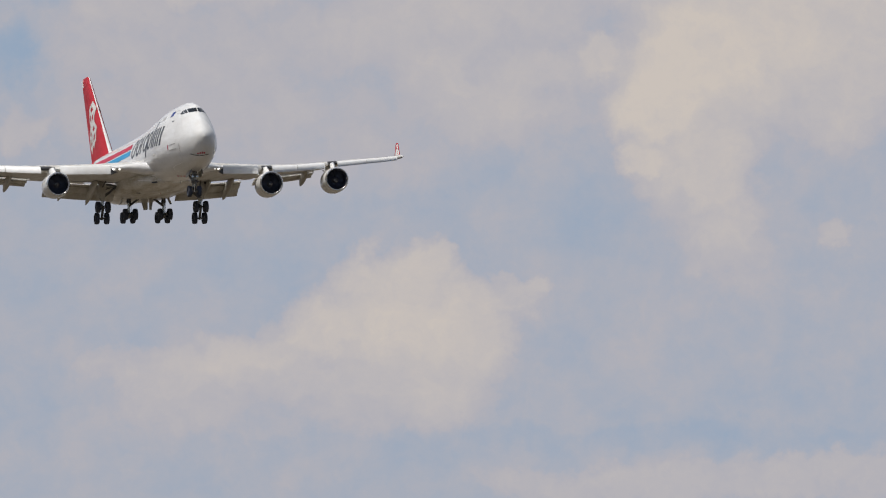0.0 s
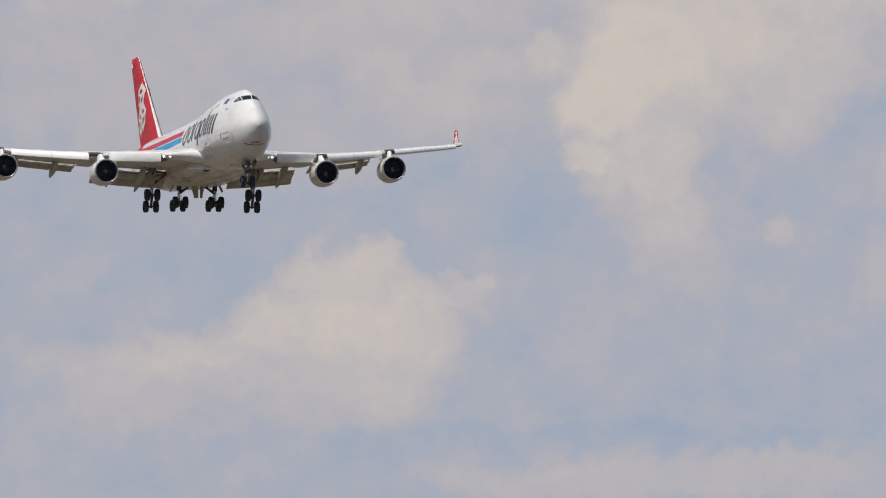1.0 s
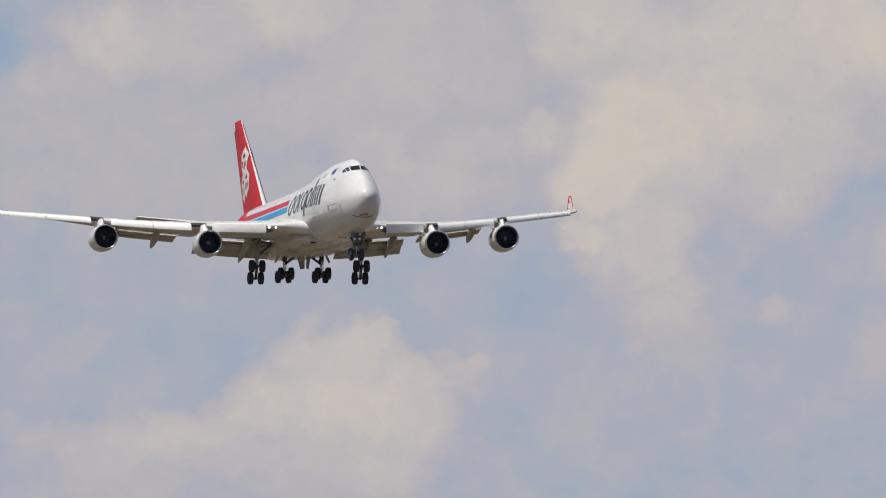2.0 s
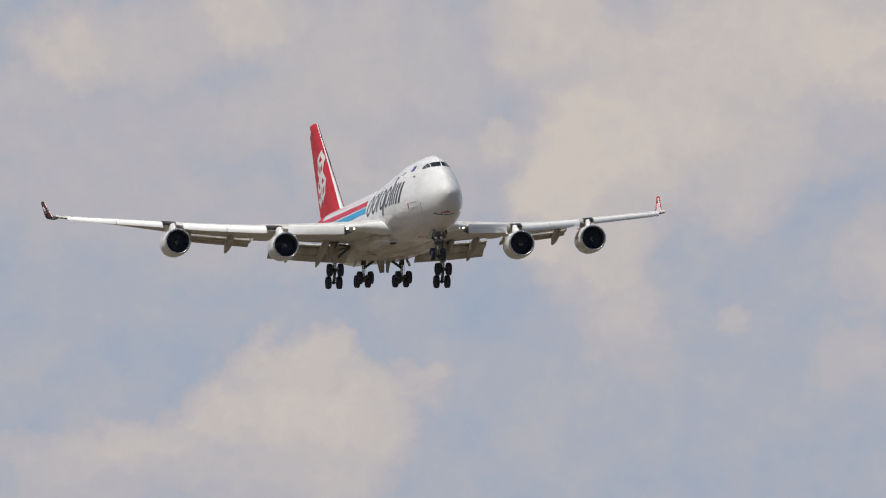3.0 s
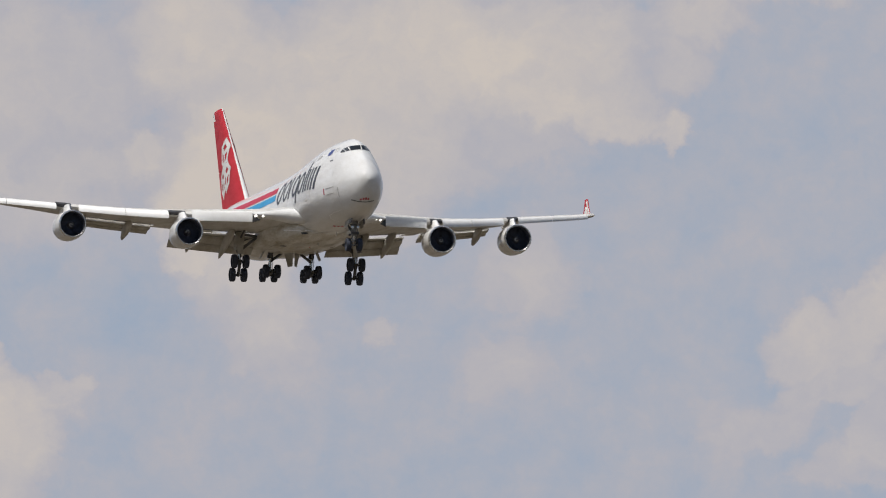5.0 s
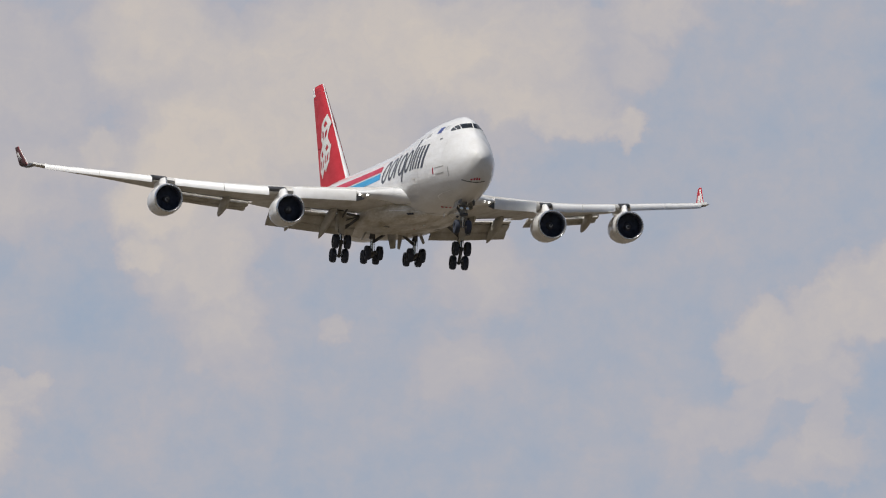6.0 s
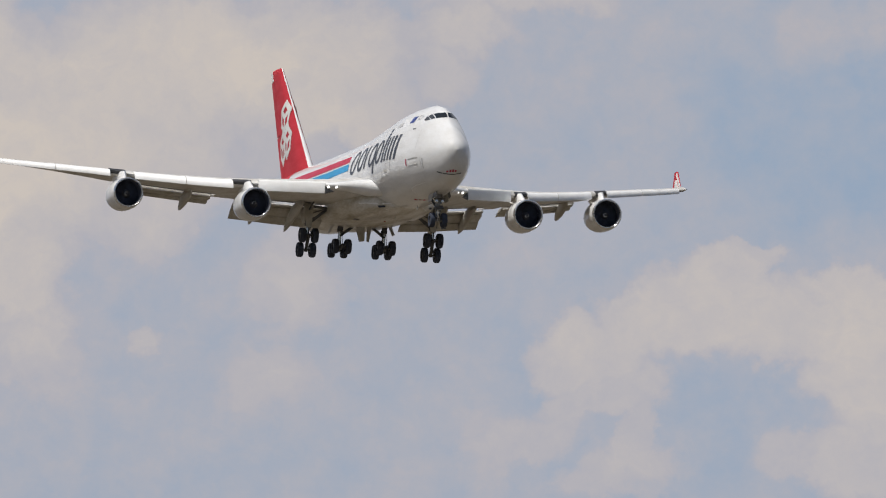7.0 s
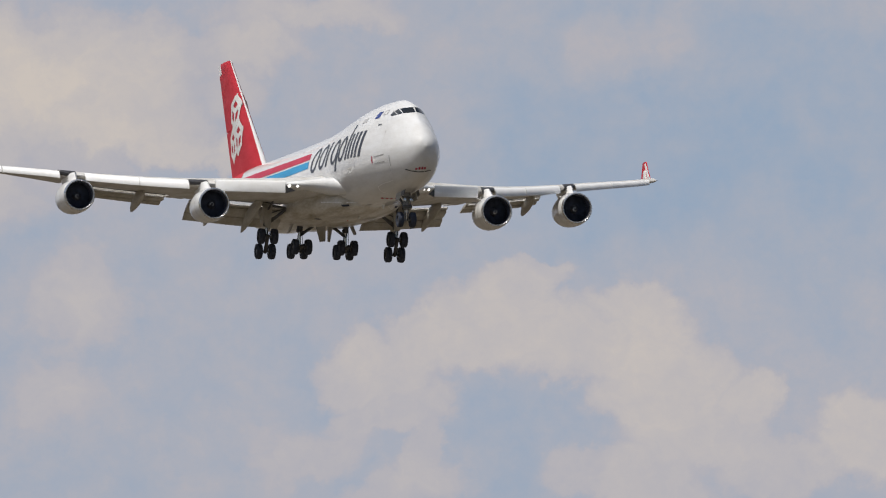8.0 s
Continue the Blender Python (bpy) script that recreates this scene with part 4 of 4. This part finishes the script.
            for c, h in ((0, 0), (0.05, 0.7), (0.3, 1), (0.7, 0.55), (1, 0.05), (1, -0.05), (0.7, -0.55), (0.3, -1), (0.05, -0.7)):
                ring.append(P(x0 + c * L, s * y, z + h * 0.05 * L))
            rings.append(ring)
        loft(bm, rings)
        part("tailplane", bm, GREY, airliner, "grey swept tailplane")


# ---- landing gear ----
def wheel(parent, centre, r, w):
    bm = bmesh.new()
    hub = r * 0.5
    tyre = [(-w * 0.30, hub), (-w * 0.46, hub * 1.05), (-w * 0.5, r * 0.74), (-w * 0.45, r * 0.9), (-w * 0.3, r * 0.98)]
    tyre += [(-w * 0.12, r * 0.985), (-w * 0.1, r * 0.965), (-w * 0.07, r * 0.99), (0, r)]
    tyre += [(-a, b) for a, b in tyre[-2::-1]]
    turn(bm, centre, tyre, (0, 1, 0), 36)
    part("tyre", bm, TYRE, parent, "black grooved tyre")
    bm = bmesh.new()
    face = [(-w * 0.30, hub * 1.02), (-w * 0.32, hub * 0.9), (-w * 0.26, hub * 0.75), (-w * 0.34, hub * 0.4), (-w * 0.36, 0.0)]
    turn(bm, centre, face, (0, 1, 0), 28)
    turn(bm, centre, [(-a, b) for a, b in face], (0, 1, 0), 28)
    part("wheel_hub", bm, RIM, parent, "dark metal wheel hub")


def build_main_gear(x, y, z, top, tilt, inboard, rise):
    """A strut with a four-wheeled tilted truck."""
    s = math.copysign(1, y)
    bm = bmesh.new()
    tube(bm, P(x, y, z + 1.5), top, 0.21, 0.25, 16)
    tube(bm, P(x, y, z + 1.45), P(x, y, z + 1.7), 0.27, 0.27, 16)
    tube(bm, P(x, y, z - 0.02), P(x, y, z + 1.6), 0.14, 0.14, 14, 1)
    gear = part("main_gear", bm, [STRUT, CHROME], airliner, "main landing gear leg with a four-wheel truck")
    d = Vector((math.cos(radians(tilt)), 0, math.sin(radians(tilt))))
    c = P(x, y, z)
    bm = bmesh.new()
    tube(bm, c - d * 0.86, c + d * 0.86, 0.15, 0.15, 12)
    for k in (-1, 1):
        ax = c + d * 0.735 * k
        tube(bm, ax - Vector((0, 0.56, 0)), ax + Vector((0, 0.56, 0)), 0.08, 0.08, 10)
        for q in (-1, 1):
            tube(bm, ax + Vector((0, q * 0.28, 0)), ax + Vector((0, q * 0.42, 0)), 0.26, 0.24, 16)
    part("truck_beam", bm, STRUT, gear, "grey truck beam with brakes")
    for k in (-1, 1):
        for q in (-1, 1):
            wheel(gear, c + d * 0.735 * k + Vector((0, q * 0.55, 0)), 0.65, 0.52)
    bm = bmesh.new()
    hinge = P(x - 0.1, y - s * inboard, top.z + 4 - 0.1)
    tube(bm, P(x, y, z + rise), hinge, 0.14, 0.12)
    tube(bm, P(x - 0.2, y, z + rise - 0.05), hinge + Vector((-0.5, 0, 0)), 0.06, 0.06)
    part("side_brace", bm, STRUT, gear, "grey side brace")
    bm = bmesh.new()
    tube(bm, P(x - 0.0, y, z + 2.6), P(x - 1.9, y - s * 0.2, top.z + 4 + 0.1), 0.085)
    tube(bm, P(x, y, z + 2.4), P(x + 1.5, y, top.z + 4 + 0.1), 0.07)
    part("drag_brace", bm, STRUT, gear, "grey drag brace")
    bm = bmesh.new()
    k1, k2, k3 = P(x + 0.2, y, z + 1.5), P(x + 0.62, y, z + 0.85), P(x + 0.2, y, z + 0.2)
    for a, b in ((k1, k2), (k2, k3)):
        tube(bm, a, b, 0.07, 0.05, 8)
    tube(bm, c - d * 0.6 + Vector((0, 0.1, 0)), P(x - 0.25, y + 0.1, z + 1.5), 0.045, 0.045, 8)
    part("torque_links", bm, STRUT, gear, "grey torque links")
    bm = bmesh.new()
    tube(bm, P(x - 0.2, y + 0.2, z + 0.4), P(x - 0.24, y + 0.2, z + 2.6), 0.025, 0.025, 6)
    tube(bm, P(x - 0.22, y - 0.18, z + 0.4), P(x - 0.24, y - 0.18, z + 2.4), 0.02, 0.02, 6)
    part("hydraulic_line", bm, TYRE, gear, "thin black hydraulic line")
    return gear


def build_gears():
    for s in (-1, 1):
        g = build_main_gear(31.5, s * 5.5, 0.45, P(31.6, s * 5.5, 3.9), 53, 2.2, 1.6)
        bm = bmesh.new()
        plate(bm, [P(31.0, s * 5.95, 3.5), P(32.2, s * 5.95, 3.5), P(32.1, s * 5.85, 2.1), P(31.1, s * 5.85, 2.1)], 0.07)
        part("gear_door", bm, FLAP, g, "grey wing gear door hanging open")
        bm = bmesh.new()
        plate(bm, [P(31.0, s * 5.1, 3.75), P(31.1, s * 5.95, 3.85), P(31.15, s * 5.72, 1.75), P(31.1, s * 5.25, 1.75)], 0.07)
        part("leg_fairing", bm, FLAP, g, "grey-brown fairing panel before the leg")
        bm = bmesh.new()
        tube(bm, P(31.2, s * 6.3, 3.72), P(31.2, s * 2.6, 3.25), 0.13, 0.10)
        tube(bm, P(31.2, s * 3.1, 3.32), P(31.2, s * 2.5, 3.24), 0.2, 0.2, 14)
        part("retraction_actuator", bm, STRUT, g, "dark retraction actuator under the wing")
        bm = bmesh.new()
        tube(bm, P(31.45, s * 5.4, 2.35), P(31.2, s * 4.2, 3.05), 0.07, 0.07, 8)
        tube(bm, P(31.4, s * 5.3, 2.95), P(31.2, s * 3.9, 3.42), 0.05, 0.05, 8)
        part("lock_link", bm, STRUT, g, "slim dark lock link")
        g = build_main_gear(34.75, s * 1.95 + 0.07, 0.42, P(34.6, s * 1.95 + 0.07, 2.6), 9, 1.35, 1.12)
        bm = bmesh.new()
        plate(bm, [P(33.0, s * 0.1, 2.3), P(33.9, s * 0.72, 2.3), P(33.7, s * 0.42, 0.95), P(33.1, s * 0.1, 0.95)], 0.07)
        part("gear_door", bm, FLAP, g, "grey body gear door hanging open")
        bm = bmesh.new()
        plate(bm, [P(34.2, s * 2.55, 2.4), P(35.2, s * 2.55, 2.4), P(35.1, s * 2.85, 1.72), P(34.3, s * 2.85, 1.72)], 0.06)
        part("gear_door", bm, FLAP, g, "small grey outer gear door hanging open")
    # nose gear: its bay lies under the flight deck, and the leg is long
    def N(x, y, z):
        return P(x - 1.5, y, z - 0.2 * min(1.0, max(0.0, 2.3 - z)))
    bm = bmesh.new()
    tube(bm, N(8.0, 0, 1.2), N(7.8, 0, 2.9), 0.19, 0.22, 16)
    tube(bm, N(8.1, 0, 0.25), N(8.0, 0, 1.4), 0.12, 0.12, 14, 1)
    tube(bm, N(8.1, -0.42, 0.3), N(8.1, 0.42, 0.3), 0.09, 0.09, 12)
    for q in (-0.17, 0.17):
        tube(bm, N(7.7, q, 1.75), N(7.62, q, 1.75), 0.10, 0.10, 12)
    for q in (-1, 1):
        tube(bm, N(7.55, q * 0.26, 2.0), N(7.95, q * 0.26, 2.0), 0.12, 0.12, 12)
        tube(bm, N(7.75, q * 0.05, 1.55), N(7.72, q * 0.34, 1.9), 0.05, 0.05, 8)
    tube(bm, N(7.95, 0, 1.12), N(7.98, 0, 1.32), 0.24, 0.24, 16)
    for q in (-1, 1):
        tube(bm, N(7.7, q * 0.2, 2.7), N(7.85, q * 0.3, 1.45), 0.06, 0.05, 8)
        tube(bm, N(7.9, q * 0.24, 1.5), N(8.0, q * 0.16, 0.75), 0.045, 0.045, 8)
    nose = part("nose_gear", bm, [PALE_STRUT, CHROME], airliner, "nose landing gear leg with two wheels")
    for q in (-0.52, 0.52):
        wheel(nose, N(8.1, q, 0.32), 0.63, 0.46)
    bm = bmesh.new()
    tube(bm, N(8.0, 0.12, 1.35), N(9.9, 0.45, 2.5), 0.11)
    tube(bm, N(8.0, -0.12, 1.35), N(9.9, -0.45, 2.5), 0.11)
    tube(bm, N(8.25, 0, 1.3), N(8.6, 0, 0.85), 0.06)
    tube(bm, N(8.6, 0, 0.85), N(8.2, 0, 0.4), 0.06)
    part("drag_brace", bm, STRUT, nose, "grey drag brace")
    bm = bmesh.new()
    tube(bm, N(7.6, -0.5, 1.98), N(7.6, 0.5, 1.98), 0.06, 0.06, 8)
    tube(bm, N(7.72, -0.36, 1.35), N(7.72, 0.36, 1.35), 0.13, 0.13, 12)
    part("steering_actuator", bm, STRUT, nose, "dark steering actuator across the leg")
    for q in (-0.26, 0.26):
        bm = bmesh.new()
        turn(bm, N(7.5, q, 1.78), [(-0.16, 0.05), (-0.1, 0.12), (0.0, 0.13), (0.01, 0.0)], (1, 0, 0), 14)
        part("taxi_lamp", bm, CHROME, nose, "unlit round taxi lamp")
    bm = bmesh.new()
    tube(bm, N(8.3, 0.3, 0.25), N(8.9, 0.62, -0.32), 0.05, 0.04, 8)
    tube(bm, N(8.82, 0.5, -0.3), N(8.9, 0.95, -0.25), 0.06, 0.03, 8)
    part("tow_fitting", bm, STRUT, nose, "small dark tow fitting behind the wheels")
    for s in (-1, 1):
        bm = bmesh.new()
        plate(bm, [N(7.3, s * 0.62, 2.35), N(8.8, s * 0.62, 2.3), N(8.7, s * 0.75, 1.75), N(7.4, s * 0.75, 1.8)], 0.06)
        part("gear_door", bm, FLAP, nose, "grey nose gear door hanging open")
        bm = bmesh.new()
        plate(bm, [N(6.2, s * 0.55, 2.4), N(7.2, s * 0.6, 2.35), N(7.15, s * 0.72, 1.95), N(6.3, s * 0.66, 2.0)], 0.05)
        part("gear_door", bm, STRUT, nose, "dark forward nose gear door hanging open")


build_fuselage()
build_fairing()
for side_sign in (-1, 1):
    build_wing(side_sign)
    build_engine(0.08 + side_sign * 11.95, 23.4, 2.82)
    build_engine(0.08 + side_sign * 21.15, 32.4, 4.2)
build_tail()
build_gears()


def motions():
    walk(airliner, [
        (0.00, pose(-51.35, 1985.31, 142.20, 1.07, -2.27, -77.67)),
        (0.50, pose(-44.95, 1953.72, 140.46, 0.84, -2.04, -77.77)),
        (1.00, pose(-38.51, 1922.13, 138.73, 0.47, -1.62, -77.77)),
        (1.50, pose(-32.08, 1890.54, 136.95, 0.57, -1.23, -77.78)),
        (2.00, pose(-25.67, 1858.94, 135.12, 0.76, -1.03, -77.95)),
        (2.75, pose(-16.05, 1811.55, 132.31, 1.11, -1.51, -78.25)),
        (3.50, pose(-6.43, 1764.16, 129.52, 1.39, -2.14, -78.51)),
        (4.00, pose(-0.02, 1732.57, 127.60, 1.05, -2.43, -78.48)),
        (4.50, pose(6.34, 1700.98, 125.86, 0.14, -2.30, -78.48)),
        (5.00, pose(12.76, 1669.38, 124.31, -0.92, -2.10, -78.38)),
        (5.50, pose(19.17, 1637.79, 122.75, -1.79, -2.01, -78.25)),
        (6.00, pose(25.59, 1606.20, 121.17, -2.43, -1.92, -78.14)),
        (6.50, pose(31.97, 1574.61, 119.75, -2.05, -1.77, -78.03)),
        (7.00, pose(38.34, 1543.01, 118.29, -1.51, -1.59, -78.00)),
        (7.50, pose(44.74, 1511.42, 116.74, -0.78, -1.36, -77.94)),
        (8.00, pose(51.08, 1479.83, 115.08, -0.40, -1.51, -77.81)),
    ])


motions()
